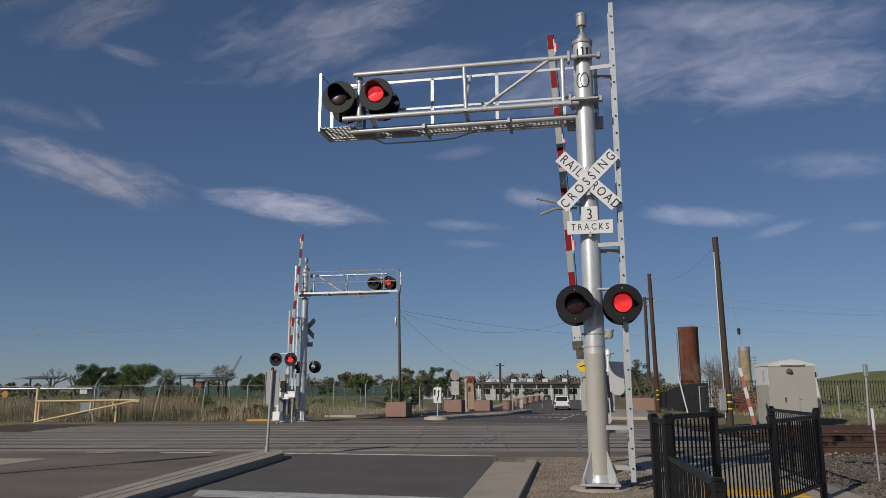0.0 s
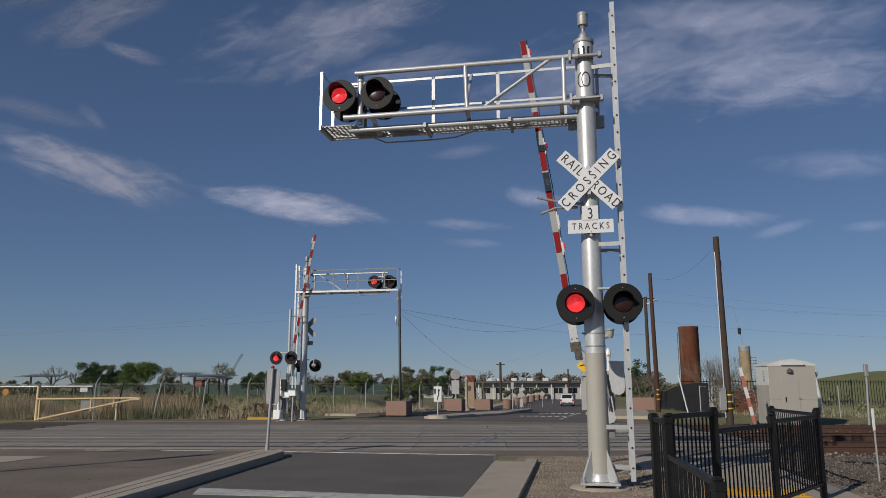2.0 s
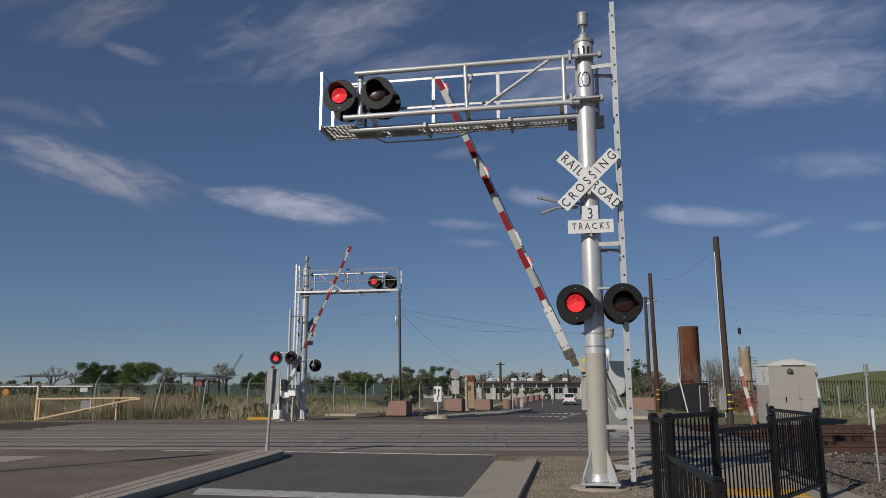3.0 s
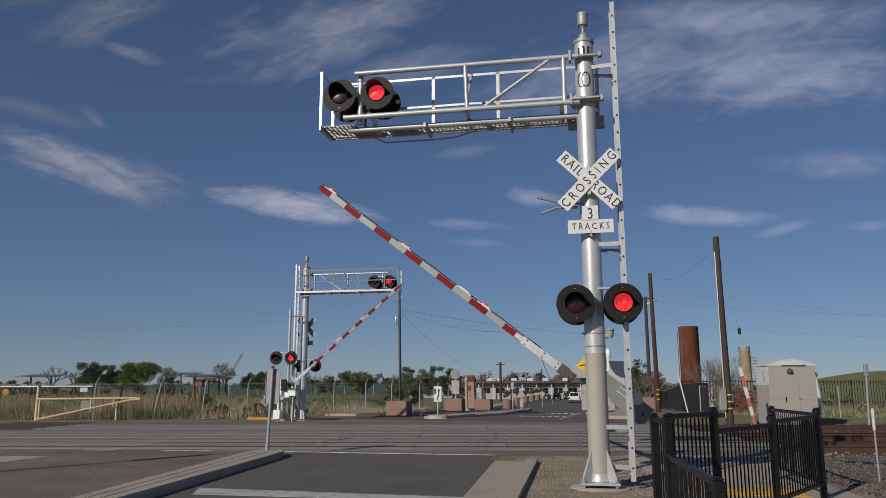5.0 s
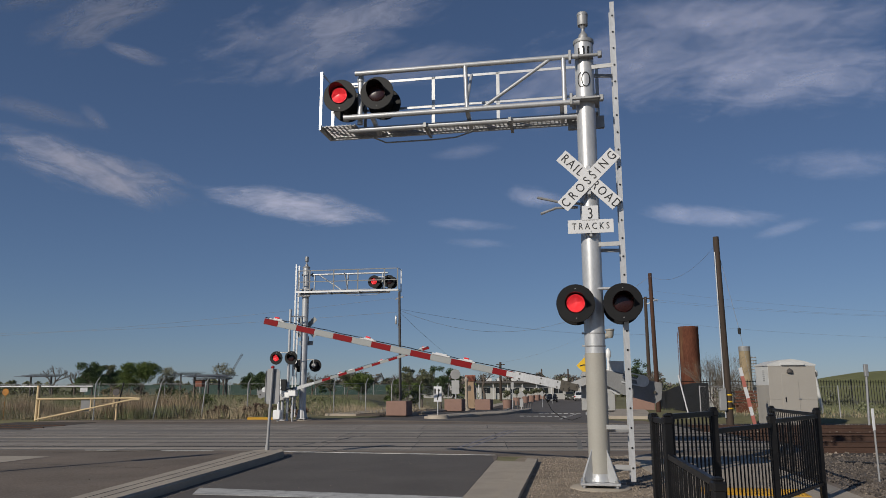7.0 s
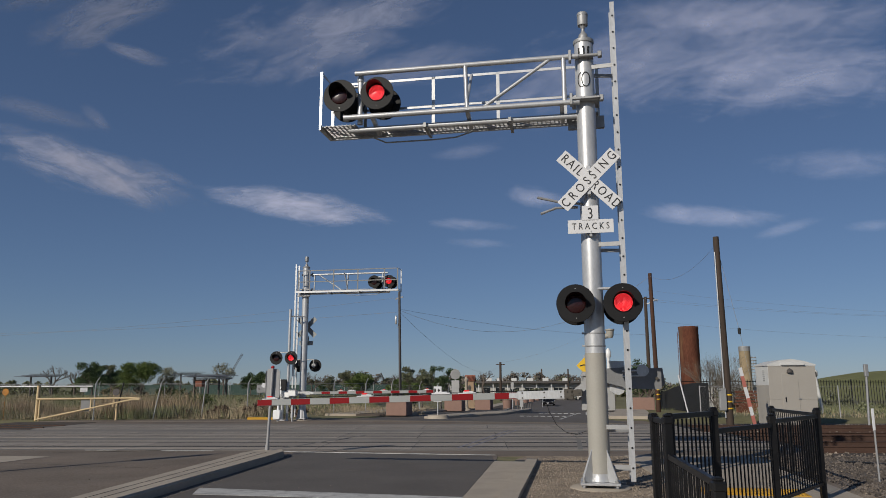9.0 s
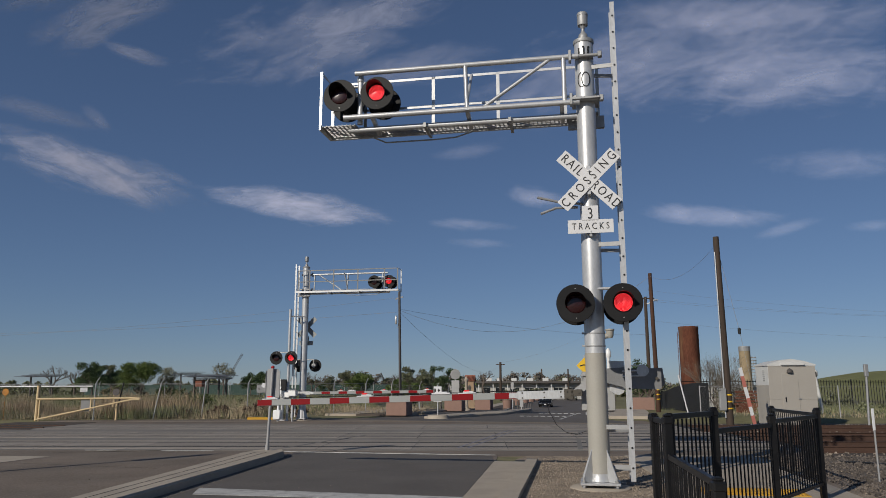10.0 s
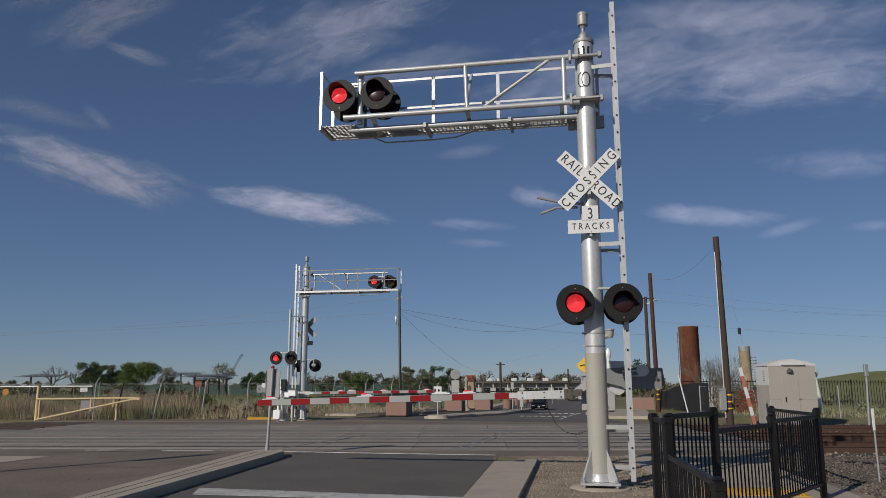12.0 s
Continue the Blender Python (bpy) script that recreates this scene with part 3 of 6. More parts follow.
    for x in (L - 0.27, L - 2.25, L - 4.25):
        lamp = part("arm_light", Build().box((d * x, -0.3, DROP + 0.07), (0.34, 0.05, 0.022), 0.006).box((d * (x - 0.02), -0.3, DROP + 0.09), (0.2, 0.05, 0.03), 0.01), WHITE, arm, "white lamp housing")
        part("lamp_lens", Build().box((d * (x + 0.01), -0.3, DROP + 0.114), (0.1, 0.052, 0.032), 0.01), REDLENS, lamp, "small red marker lamp")
    cable = [(d * L * (1 - i / 24), -0.29, DROP + 0.075 + 0.006 * (i % 3)) for i in range(21)]
    part("cable", Build().wire(cable, 0.008), BLACK, arm)
    ARMS[key] = arm
    return g

make_gate("near", GATE_AT, -1, 6.68, "crossing gate with red and white striped arm beside mast", dict(first=0.31, stripe=0.405))
make_gate("far", FGATE_AT, 1, 7.2, "far crossing gate with red and white striped arm", dict(first=0.31, stripe=0.405))

# ---- roads, crossing and kerbs ----
BALLAST = mat("ballast_stone", (0.0882, 0.07224, 0.06048), 0.95, 0, 0.3, 2.0, 26, 1.0, (0.09, 0.078, 0.07), 0.7, 0.2, 0.8)
STONE = mat("loose_stone", (0.23, 0.19, 0.15), 0.9, 0, 0.2, 8, 60, 0.3, island=0.45)
TIE = mat("old_sleeper_wood", (0.0462, 0.0336, 0.02604), 0.9, 0, 0.3, 4, 40, 0.5, obrand=0.2)
GAP = mat("dark_flangeway_rubber", (0.0168, 0.01596, 0.01512), 0.9, 0, 0.2, 4, 40, 0.2)
YELLOW = mat("yellow_tactile_plate", (0.5208, 0.2772, 0.0168), 0.75, 0, 0.1, 4, 50, 0.1, (0.3, 0.2, 0.08), 0.4)

CENTRE = [(2.3, 33.0), (5.2, 42), (8.6, 56), (12.2, 80), (15.0, 101), (19.6, 125), (26.6, 160), (36.4, 210), (52, 290), (75, 400)]
def along_road(n=60):
    """Places and right-hand directions along the middle of the road beyond the tracks."""
    out = []
    for (x0, y0), (x1, y1) in zip(CENTRE, CENTRE[1:]):
        k = max(2, int((y1 - y0) / 4))
        for i in range(k):
            f = i / k
            d = Vector((x1 - x0, y1 - y0)).normalized()
            out.append((x0 + (x1 - x0) * f, y0 + (y1 - y0) * f, d.y, -d.x))
    return out

def ribbon(lo, hi, z, thick=0.0, y0=0, y1=1e9):
    """A strip along the road between two offsets from its middle."""
    b, vs = Build(), []
    for x, y, rx, ry in along_road():
        if y0 <= y <= y1:
            a, c = lo(y) if callable(lo) else lo, hi(y) if callable(hi) else hi
            p, q = (x + a * rx, y + a * ry), (x + c * rx, y + c * ry)
            h = fall(x, y) + z
            vs += [(*p, h), (*q, h), (*p, h - thick - 0.05), (*q, h - thick - 0.05)]
    n = len(vs) // 4
    fs = []
    for i in range(n - 1):
        k = 4 * i
        fs += [(k, k + 1, k + 5, k + 4), (k, k + 4, k + 6, k + 2), (k + 1, k + 3, k + 7, k + 5)]
    if n > 1:
        fs += [(0, 2, 3, 1), (4 * n - 4, 4 * n - 3, 4 * n - 1, 4 * n - 2)]
    return b.add(vs, fs)

tagged(part("road", ribbon(lambda y: -6.0 if y > 60 else -6.6, lambda y: 3.8 + max(0, 38 - y) * 0.4, 0.03)
            , DARKASPH), "dark asphalt road running away past planters", "road", kind="structure")
tagged(part("kerb", ribbon(lambda y: 3.8 + max(0, 38 - y) * 0.4, lambda y: 4.0 + max(0, 38 - y) * 0.4, 0.15, 0.15, 35), CONC), "pale concrete kerb along the road", "kerb", kind="structure")
tagged(part("pavement", ribbon(lambda y: 4.0 + max(0, 38 - y) * 0.4, lambda y: 6.0 + max(0, 38 - y) * 0.3, 0.14, 0.15, 35), CONC), "pale concrete footway beside the road", "pavement", kind="structure")
tagged(part("kerb", ribbon(-6.2, -6.0, 0.15, 0.15, 37, 300), CONC), "pale concrete kerb along the planters", "kerb", kind="structure")
tagged(part("pavement", ribbon(-8.8, -6.2, 0.1, 0.1, 37, 300), BALLAST), "dark gravel bed under the planters", "pavement", kind="structure")
tagged(part("pavement", ribbon(-10.6, -8.8, 0.11, 0.1, 36, 300), CONC), "pale concrete footpath behind planters", "pavement", kind="structure")
PALE = mat("worn_pale_asphalt", (0.1974, 0.1806, 0.1596), 0.88, 0, 0.2, 0.6, 70, 0.4, (0.15, 0.137, 0.12), 0.6, 0.3, 0.4)
flat("pavement", [(-18.2, 17.5), (8.7, 17.3), (9.0, 34.2), (-18.4, 34.9)], 0.006, ASPHALT, "asphalt approach to the level crossing", "road")
flat("pavement", [(-18.1, 19.62), (8.75, 18.5), (8.95, 31.0), (-18.3, 32.1)], 0.0105, PALE, "pale worn level crossing surface between rails", "road")
flat("pavement", [(-30, 17.4), (-18.2, 17.4), (-18.2, 12), (-30, 10)], 0.01, ASPHALT, "worn asphalt beside the crossing", "road")
flat("road", [(-18, 34.3), (2.6, 33.6), (6.0, 38.6), (-2.4, 37.6), (-6, 36.6), (-18, 35.6)], 0.014, ASPHALT, "worn asphalt beyond the rails", "road")

# tracks
TRACK = radians(-2.4)
TM = lambda c: Matrix.Translation((0, c, 0)) @ Matrix.Rotation(TRACK, 4, "Z")
def rail_profile(x0, x1):
    o = [(-0.07, -0.17), (0.07, -0.17), (0.07, -0.155), (0.012, -0.13), (0.012, -0.04), (0.036, -0.025), (0.036, -0.003), (0.03, 0.0), (-0.03, 0.0), (-0.036, -0.003), (-0.036, -0.025), (-0.012, -0.04), (-0.012, -0.13), (-0.07, -0.155)]
    n = len(o)
    b = Build()
    b.add([(x0, y, z) for y, z in o] + [(x1, y, z) for y, z in o], [tuple(range(n))[::-1], tuple(range(n, 2 * n))] + [(i, (i + 1) % n, n + (i + 1) % n, n + i) for i in range(n)])
    return b

TRACKS = (20.72, 24.75, 29.25)
tie_me = Build().box((0, 0, -0.2), (0.22, 2.5, 0.1), 0.012).mesh("sleeper", TIE)
for c in TRACKS:
    t = thing("railway_track", "rusty railway track laid on ballast", "track", TM(c), "tracks")
    for s in (-0.7525, 0.7525):
        for x0, x1 in ((-260, -18.0 if c < 29 else -15.3), (9.4, 260)):
            part("rail", rail_profile(x0, x1), RUSTRAIL, t, "rusty brown rail", pose(0, s, 0.05))
        part("rail", Build().box(((-15.3 + 9.4) / 2, s, 0.004), (24.7, 0.072, 0.03)), RAILTOP, t, "worn steel rail head in the crossing")
    for x0, k in ((9.8, 60), (-40, 38)):
        for i in range(k):
            part("sleeper", tie_me, None, t, at=pose(x0 + 0.57 * i, 0, 0.02))
flat("ballast", [(9.0, 17.2), (120, 12.5), (120, 30.0), (9.2, 34.2)], -0.125, BALLAST, "dark stone ballast under rusty rails", "ballast")
flat("ballast", [(-18.4, 17.6), (-120, 21.8), (-120, 39.2), (-18.4, 34.6)], -0.125, BALLAST, "dark stone ballast under rusty rails", "ballast")

flat("ballast", [(-15.35, 28.1), (-19, 28.3), (-19, 33.9), (-15.35, 33.6)], 0.017, BALLAST, "dark stained ballast at the crossing edge", "ballast")
# crossing panels, gauge and field, with open flangeways
panels = thing("crossing_surface", "grey concrete panels between crossing rails", "pavement", kind="structure")
gm = Build().box((0, 0, 0), (2.434, 1.12, 0.06), 0.008).mesh("crossing_panel", PANEL)
fm = Build().box((0, 0, 0), (2.434, 0.56, 0.06), 0.008).mesh("crossing_panel", PANEL)
for c in TRACKS:
    part("flangeway", Build().box((-2.95, 0, -0.01), (24.7, 2.95, 0.05)), GAP, panels, "dark flangeway", TM(c))
    for i in range(1 if c > 29 else 0, 11):
        x = -16.6 + 2.44 * i
        part("crossing_panel", gm, None, panels, at=TM(c) @ pose(x, 0, -0.011))
        for s in (-1, 1):
            part("crossing_panel", fm, None, panels, at=TM(c) @ pose(x, s * 1.2, -0.011))

flat("road", [(-6.0, -6.0), (-2.6, -6.0), (0.28, 11.13), (1.08, 16.3), (1.12, 17.5), (-3.6, 18.5), (-3.5, 17.2), (-3.62, 16.2), (-4.24, 10.1), (-4.7, 4.0)], 0.0142, DARKASPH, "dark smooth asphalt lane between island and apron", "road", 0.01)
# markings
tagged(part("road_marking", Build().slab([(-3.72, 11.45), (0.22, 10.72), (0.28, 11.1), (-3.84, 12.15)], 0.012, 0.0185), PAINTW), "worn white stop line on asphalt", "road marking", kind="structure")
tagged(part("road_marking", Build().slab([(-3.88, 18.62), (1.2, 17.58), (1.2, 17.68), (-3.88, 18.74)], 0.008, 0.0185), PAINTW), "thin worn white line before rails", "road marking", kind="structure")
for i in range(7):
    p = [(4.4 + 0.55 * i * 0.9, 31.9 + 1.7 * i), ]
    x, y = p[0]
    if y > 34:
        tagged(part("road_marking", Build().slab([(x, y), (x + .12, y - .02), (x + .42, y + .9), (x + .3, y + .92)], fall(x, y) + 0.02, fall(x, y) + 0.036), PAINTW), "short white lane dash", "road marking", kind="structure")
for j in range(2):
    for i in range(7):
        x, y = 3.9 + 0.34 * i + 1.5 * j, 38.6 + 4.2 * j - 0.1 * i
        z = fall(x, y + 0.3)
        tagged(part("road_marking", Build().slab([(x, y), (x + .22, y - .05), (x + .3, y + .5), (x + .1, y + .55)], z + 0.02, z + 0.037), PAINTW), "short worn white lane mark", "road marking", kind="structure")
BLUE = mat("blue_spray_paint", (0.21, 0.21, 0.2604), 0.85, 0, 0.2, 2, 40, 0.3, (0.16, 0.15, 0.14), 0.8, 0.3, 2.0)
for x in (0.35, 0.62):
    tagged(part("road_marking", Build().slab([(x, 19.6), (x + 0.05, 19.6), (x + 2.0, 27.0), (x + 1.95, 27.0)], 0.008, 0.0215), BLUE), "faint blue sprayed survey line", "road marking", kind="structure")

for x0, x1, y in ((-9.0, -8.2, 19.2), (-7.0, -5.7, 18.95), (-12.4, -11.6, 19.6)):
    tagged(part("road_marking", Build().slab([(x0, y), (x1, y - 0.04), (x1, y + 0.05), (x0, y + 0.09)], 0.008, 0.0165), PAINTW), "thin worn white line before rails", "road marking", kind="structure")
SKID = mat("tyre_rubber_mark", (0.1764, 0.1638, 0.147), 0.85, 0, 0.2, 2, 40, 0.2, (0.2, 0.185, 0.165), 0.7, 0.3, 1.5)
for x0, y0, x1, y1 in ((3.35, 19.0, 3.9, 22.3), (3.62, 19.0, 4.15, 22.3), (4.3, 24.2, 4.7, 26.6), (-4.2, 19.6, -2.6, 24.5)):
    tagged(part("tyre_mark", Build().slab([(x0, y0), (x0 + 0.13, y0), (x1 + 0.13, y1), (x1, y1)], 0.008, 0.0215), SKID), "dark curved tyre mark on the crossing", "tyre mark", kind="structure")
CRACK = mat("dark_tar_crack", (0.0294, 0.02772, 0.0252), 0.8, 0, 0.2, 4, 40, 0.1)
rr = random.Random(21)
for x0, y0, dx, dy, n in ((-12, 17.0, 0.8, -0.25, 9), (-9.5, 18.5, 0.5, 0.12, 8), (-3.4, 15.0, 0.5, -0.1, 9)):
    pts = [(x0 + dx * k + rr.gauss(0, 0.03), y0 + dy * k + rr.gauss(0, 0.03), 0.0105) for k in range(n)]
    tagged(part("crack", Build().wire(pts, 0.005, 5), CRACK), "thin dark crack in the asphalt", "crack", kind="structure")
spots = []
for k in range(700):
    f = rr.random()
    spots.append((-3.7 - 0.55 * (1 - f) + abs(rr.gauss(0, 0.12)), 10 + 7.6 * f, 0.014))
for k in range(700):
    spots.append((rr.uniform(-12, 1), rr.uniform(11, 19), 0.014))
scatter = spots
# kerbed island with post, apron, footing strip
def island(pts, label, h=0.15, edge=0.05):
    c = Vector((sum(p[0] for p in pts) / len(pts), sum(p[1] for p in pts) / len(pts)))
    n = len(pts)
    inner = [tuple(Vector(p) + (c - Vector(p)).normalized() * edge) for p in pts]
    b = Build().add([(*p, -0.03) for p in pts] + [(*p, h - edge * 0.6) for p in pts] + [(*p, h) for p in inner],
                    [(i, (i + 1) % n, n + (i + 1) % n, n + i) for i in range(n)] + [(n + i, n + (i + 1) % n, 2 * n + (i + 1) % n, 2 * n + i) for i in range(n)] + [tuple(range(2 * n, 3 * n))])
    return tagged(part("kerb", b, CONC), label, "traffic island", kind="structure")

island([(-6.2, -2.0), (-5.45, 4.0), (-4.95, 10.1), (-4.42, 16.8), (-4.28, 17.5), (-4.02, 17.85), (-3.72, 17.7), (-3.58, 17.2), (-3.66, 16.2), (-4.28, 10.1), (-4.75, 4.0), (-5.5, -2.0)], "long pale concrete traffic island with worn edges")
joints = Build()
for f in (0.33, 0.66):
    joints.bar((-4.97 + 0.62 * f, 9.6, 0.151), (-4.38 + 0.72 * f, 16.9, 0.151), 0.012, 0.004)
tagged(part("kerb_joint", joints, GAP), "dark joint lines in the island top", "joint", kind="structure")
island([(-0.9, 36.3), (-0.5, 36.0), (0.1, 36.2), (3.2, 40.4), (5.4, 46.6), (5.55, 47.4), (5.2, 47.7), (4.7, 47.0), (2.6, 42.4), (0.3, 39.0), (-0.7, 37.0)], "far kerbed traffic island beyond the rails")
tagged(part("kerb_nose", Build().lathe([(0.58, 0.0), (0.47, 0.18), (0.4, 0.2), (0.0, 0.21)], (-0.25, 36.25, 0), seg=20), CONC), "rounded concrete island nose", "kerb", kind="structure")

flat("pavement", [(0.29 - 1.9, -1.2), (0.29, 11.13), (1.1, 16.3), (1.72, 16.05), (0.82, 11.1), (-1.3, -1.3)], 0.022, CONC, "pale concrete gutter apron beside the lane", "pavement")
island([(0.8, 10.9), (-1.1, -1), (-0.85, -1.1), (1.08, 10.9), (1.97, 15.95), (1.77, 16.1)], "low pale concrete kerb beside gravel", 0.09, 0.03)
flat("ground_gravel", [(0.6, 11), (1.6, 16.7), (1.9, 17.3), (9.0, 17.1), (60, 14.2), (60, -20), (-3.0, -12)], 0.016, GRAVEL, "brown gravel and dirt verge", "ground")
flat("pavement", [(-14, 15.6), (-10.6, 17.7), (-9.0, 17.5), (-9.4, 15.9), (-11.5, 14.4)], 0.016, CONC, "pale concrete patch in the asphalt", "pavement")
flat("ground_gravel", [(6.6, 8.0), (7.3, 17.15), (9.0, 17.05), (60, 14.4), (60, 2), (9, 4)], 0.019, mat("dark_gravel_ground", (0.126, 0.105, 0.08736), 0.95, 0, 0.5, 1.3, 32, 1.0, (0.09, 0.075, 0.062), 0.7, 0.2, 0.5), "dark grey brown gravel beside the rails", "ground")
# footway with tactile plate inside the railings
flat("pavement", [(2.4, 5.0), (4.4, 5.2), (5.9, 10.8), (7.0, 17.2), (4.1, 17.3), (3.5, 11.4)], 0.03, CONC, "pale concrete footway between black railings", "pavement")
tp = tagged(part("tactile_plate", Build().slab([(3.8, 11.2), (5.22, 10.95), (5.36, 11.65), (3.9, 11.95)], 0.02, 0.042), YELLOW), "yellow tactile paving plate", "tactile paving", kind="structure")
dome = Build()
for i in range(24):
    for j in range(11):
        x, y = 3.85 + 0.057 * i + 0.011 * j, 11.24 + 0.06 * j - 0.0102 * i
        dome.lathe([(0.018, 0.041), (0.012, 0.05), (0, 0.051)], (x, y, 0), seg=6)
part("domes", dome, YELLOW, tp)
tagged(tp.children[0], kind="stuff")

DARKSTONE = mat("dark_ballast_stone", (0.1092, 0.0924, 0.0798), 0.95, 0, 0.3, 6, 60, 0.3, spec=0.2, island=0.45)

def scatter_stones(name, label, spots, lo, hi, material):
    b = Build()
    for x, y, z in spots:
        r = random.uniform(lo, hi) * random.choice((0.6, 0.8, 1, 1, 1.5))
        m = pose(x, y, z, random.uniform(0, 360), random.uniform(0, 360), random.uniform(0, 360))
        q = [Vector((random.uniform(.6, 1.2) * a * r, random.uniform(.6, 1.2) * c * r, random.uniform(.6, 1.2) * d * r)) for a, c, d in ((1, 0, 0), (-1, 0, 0), (0, 1, 0), (0, -1, 0), (0, 0, .8), (0, 0, -.8))]
        b.add(q, [(0, 2, 4), (2, 1, 4), (1, 3, 4), (3, 0, 4), (2, 0, 5), (1, 2, 5), (3, 1, 5), (0, 3, 5)], False, m)
    tagged(part(name, b, material), label, "gravel", kind="stuff")

spots = []
while len(spots) < 9000:
    x, y = random.uniform(0.9, 16), random.uniform(5, 17.2)
    if x > 1.2 + (y - 11) * 0.17 and not (2.2 + (y - 5) * 0.18 < x < 5.0 + (y - 5) * 0.17):
        spots.append((x, y, 0.018))
while len(spots) < 17000:
    x, y = random.uniform(1.2, 4.2), random.uniform(9.5, 17.2)
    if x > 1.2 + (y - 11) * 0.17:
        spots.append((x, y, 0.018))
scatter_stones("gravel", "loose brown and grey gravel stones", spots, 0.006, 0.017, STONE)
spots = []
while len(spots) < 11000:
    x, y = random.uniform(5.6, 15), random.uniform(8.5, 17.0)
    if x > 6.1 + (y - 11) * 0.17:
        spots.append((x, y, 0.02))
scatter_stones("ballast_stones", "dark brown ballast stones beside the railings", spots, 0.018, 0.045, DARKSTONE)
scatter_stones("grit", "small dirt crumbs on the asphalt", scatter, 0.004, 0.012, STONE)
spots = [(random.uniform(9.2, 40), random.uniform(16.4, 33), -0.12) for i in range(9000)]
scatter_stones("ballast_stones", "grey brown ballast stones between rails", spots, 0.02, 0.045, STONE)

# ---- black railings ----
def railing(posts, rails, label):
    """posts: (x, y, top); rails: (post a, post b, top of panel)."""
    r = thing("railing", label, "railing", group="railings")
    for x, y, top in posts:
        p = part("post", Build().box((x, y, (top - 0.08) / 2), (0.074, 0.074, top - 0.08), 0.006), BLACK, r)
        part("post_cap", Build().box((x, y, top - 0.06), (0.09, 0.09, 0.07), 0.012).box((x, y, top - 0.015), (0.07, 0.07, 0.03), 0.012), BLACK, p)
    for a, c, top in rails:
        p, q = Vector(posts[a][:2]), Vector(posts[c][:2])
        d = (q - p).normalized()
        p, q = p + d * 0.045, q - d * 0.045
        L = (q - p).length
        for z, h in ((top - 0.025, 0.05), (0.24, 0.04)):
            part("rail", Build().bar((*p, z), (*q, z), 0.045, h), BLACK, r)
        k = int(L / 0.1)
        me = Build().box((0, 0, (top + 0.23) / 2 - 0.02), (0.014, 0.014, top - 0.3)).mesh("baluster", BLACK)
        for i in range(k):
            f = p + d * (L * (i + 0.5) / k)
            part("baluster", me, None, r, at=pose(f.x, f.y, 0.0, 0, 0, math.degrees(math.atan2(d.y, d.x))))
    return r

railing([(1.825, 5.12, 0.995), (2.09, 7.08, 1.33)], [(0, 1, 0.975)], "low black metal railing with square post")
railing([(2.2, 7.92, 1.31), (2.15, 7.22, 1.335), (2.87, 8.05, 1.365), (4.0, 9.25, 1.25), (5.3, 10.75, 1.275), (5.64, 13.0, 1.24)],
        [(0, 1, 1.27), (1, 2, 1.325), (2, 3, 1.14), (3, 4, 1.18), (5, 4, 1.2)], "black metal picket railing round the footway")

# ---- beyond the tracks ----
LEAF = mat("dark_leaves", (0.0504, 0.0798, 0.0252), 0.7, 0, 0.3, 0.8, 10, 0, island=0.5)
LEAF2 = mat("olive_leaves", (0.126, 0.1302, 0.0672), 0.75, 0, 0.3, 0.8, 10, 0, island=0.45)
LEAF3 = mat("bright_green_leaves", (0.084, 0.1176, 0.02352), 0.7, 0, 0.3, 0.8, 10, 0, island=0.45)
BARK = mat("grey_bark", (0.1092, 0.0882, 0.0714), 0.95, 0, 0.25, 3, 30, 0.4)
DRY = mat("dry_grass_blades", (0.31, 0.25, 0.165), 0.9, 0, 0.5, 0.35, 10, 0, island=0.4)
GREEN = mat("green_grass_blades", (0.155, 0.165, 0.08), 0.9, 0, 0.5, 0.35, 10, 0, island=0.4)
SCREEN = mat("green_screen_cloth", (0.035, 0.065, 0.055), 0.9, 0, 0.15, 0.5, 8, 0.1)
PLUME = mat("pale_tan_plumes", (0.3, 0.22, 0.14), 0.9, 0, 0.5, 0.35, 10, 0, island=0.4)
TWIGS = mat("grey_brown_woods", (0.1428, 0.1218, 0.0966), 0.9, 0, 0.2, 0.3, 10, 0, island=0.4)
BRUSH = mat("brown_brush", (0.126, 0.0756, 0.0504), 0.9, 0, 0.2, 0.3, 10, 0, island=0.4)
POLEWOOD = mat("weathered_pole_wood", (0.062, 0.046, 0.036), 0.9, 0, 0.35, 5, 40, 0.4, (0.05, 0.038, 0.03), 0.7, 0.3, 3, stretch=(1, 1, 0.06))
REDWOOD = mat("dark_red_pole_wood", (0.07, 0.036, 0.024), 0.9, 0, 0.35, 5, 40, 0.4, (0.04, 0.026, 0.02), 0.7, 0.3, 3, stretch=(1, 1, 0.06))
RUST = mat("rusted_plate", (0.125, 0.046, 0.027), 0.85, 0.1, 0.45, 1.6, 16, 0.3, (0.26, 0.15, 0.085), 0.75, 0.3, 1.1, stretch=(1, 1, 0.22))
TANK = mat("tan_tank_paint", (0.336, 0.2604, 0.1596), 0.7, 0, 0.15, 1, 20, 0.1, (0.27, 0.2, 0.12), 0.5)
PINK = mat("pinkish_concrete", (0.252, 0.1554, 0.1218), 0.9, 0, 0.12, 2, 40, 0.2, (0.2, 0.12, 0.1), 0.4)
CREAM = mat("cream_gate_paint", (0.5544, 0.42, 0.2352), 0.55, 0, 0.1, 3, 40, 0.1, (0.4, 0.28, 0.15), 0.4)
CABIN = mat("beige_cabin_paint", (0.3528, 0.3276, 0.2898), 0.7, 0, 0.05, 1, 30, 0.05, (0.33, 0.3, 0.26), 0.3)
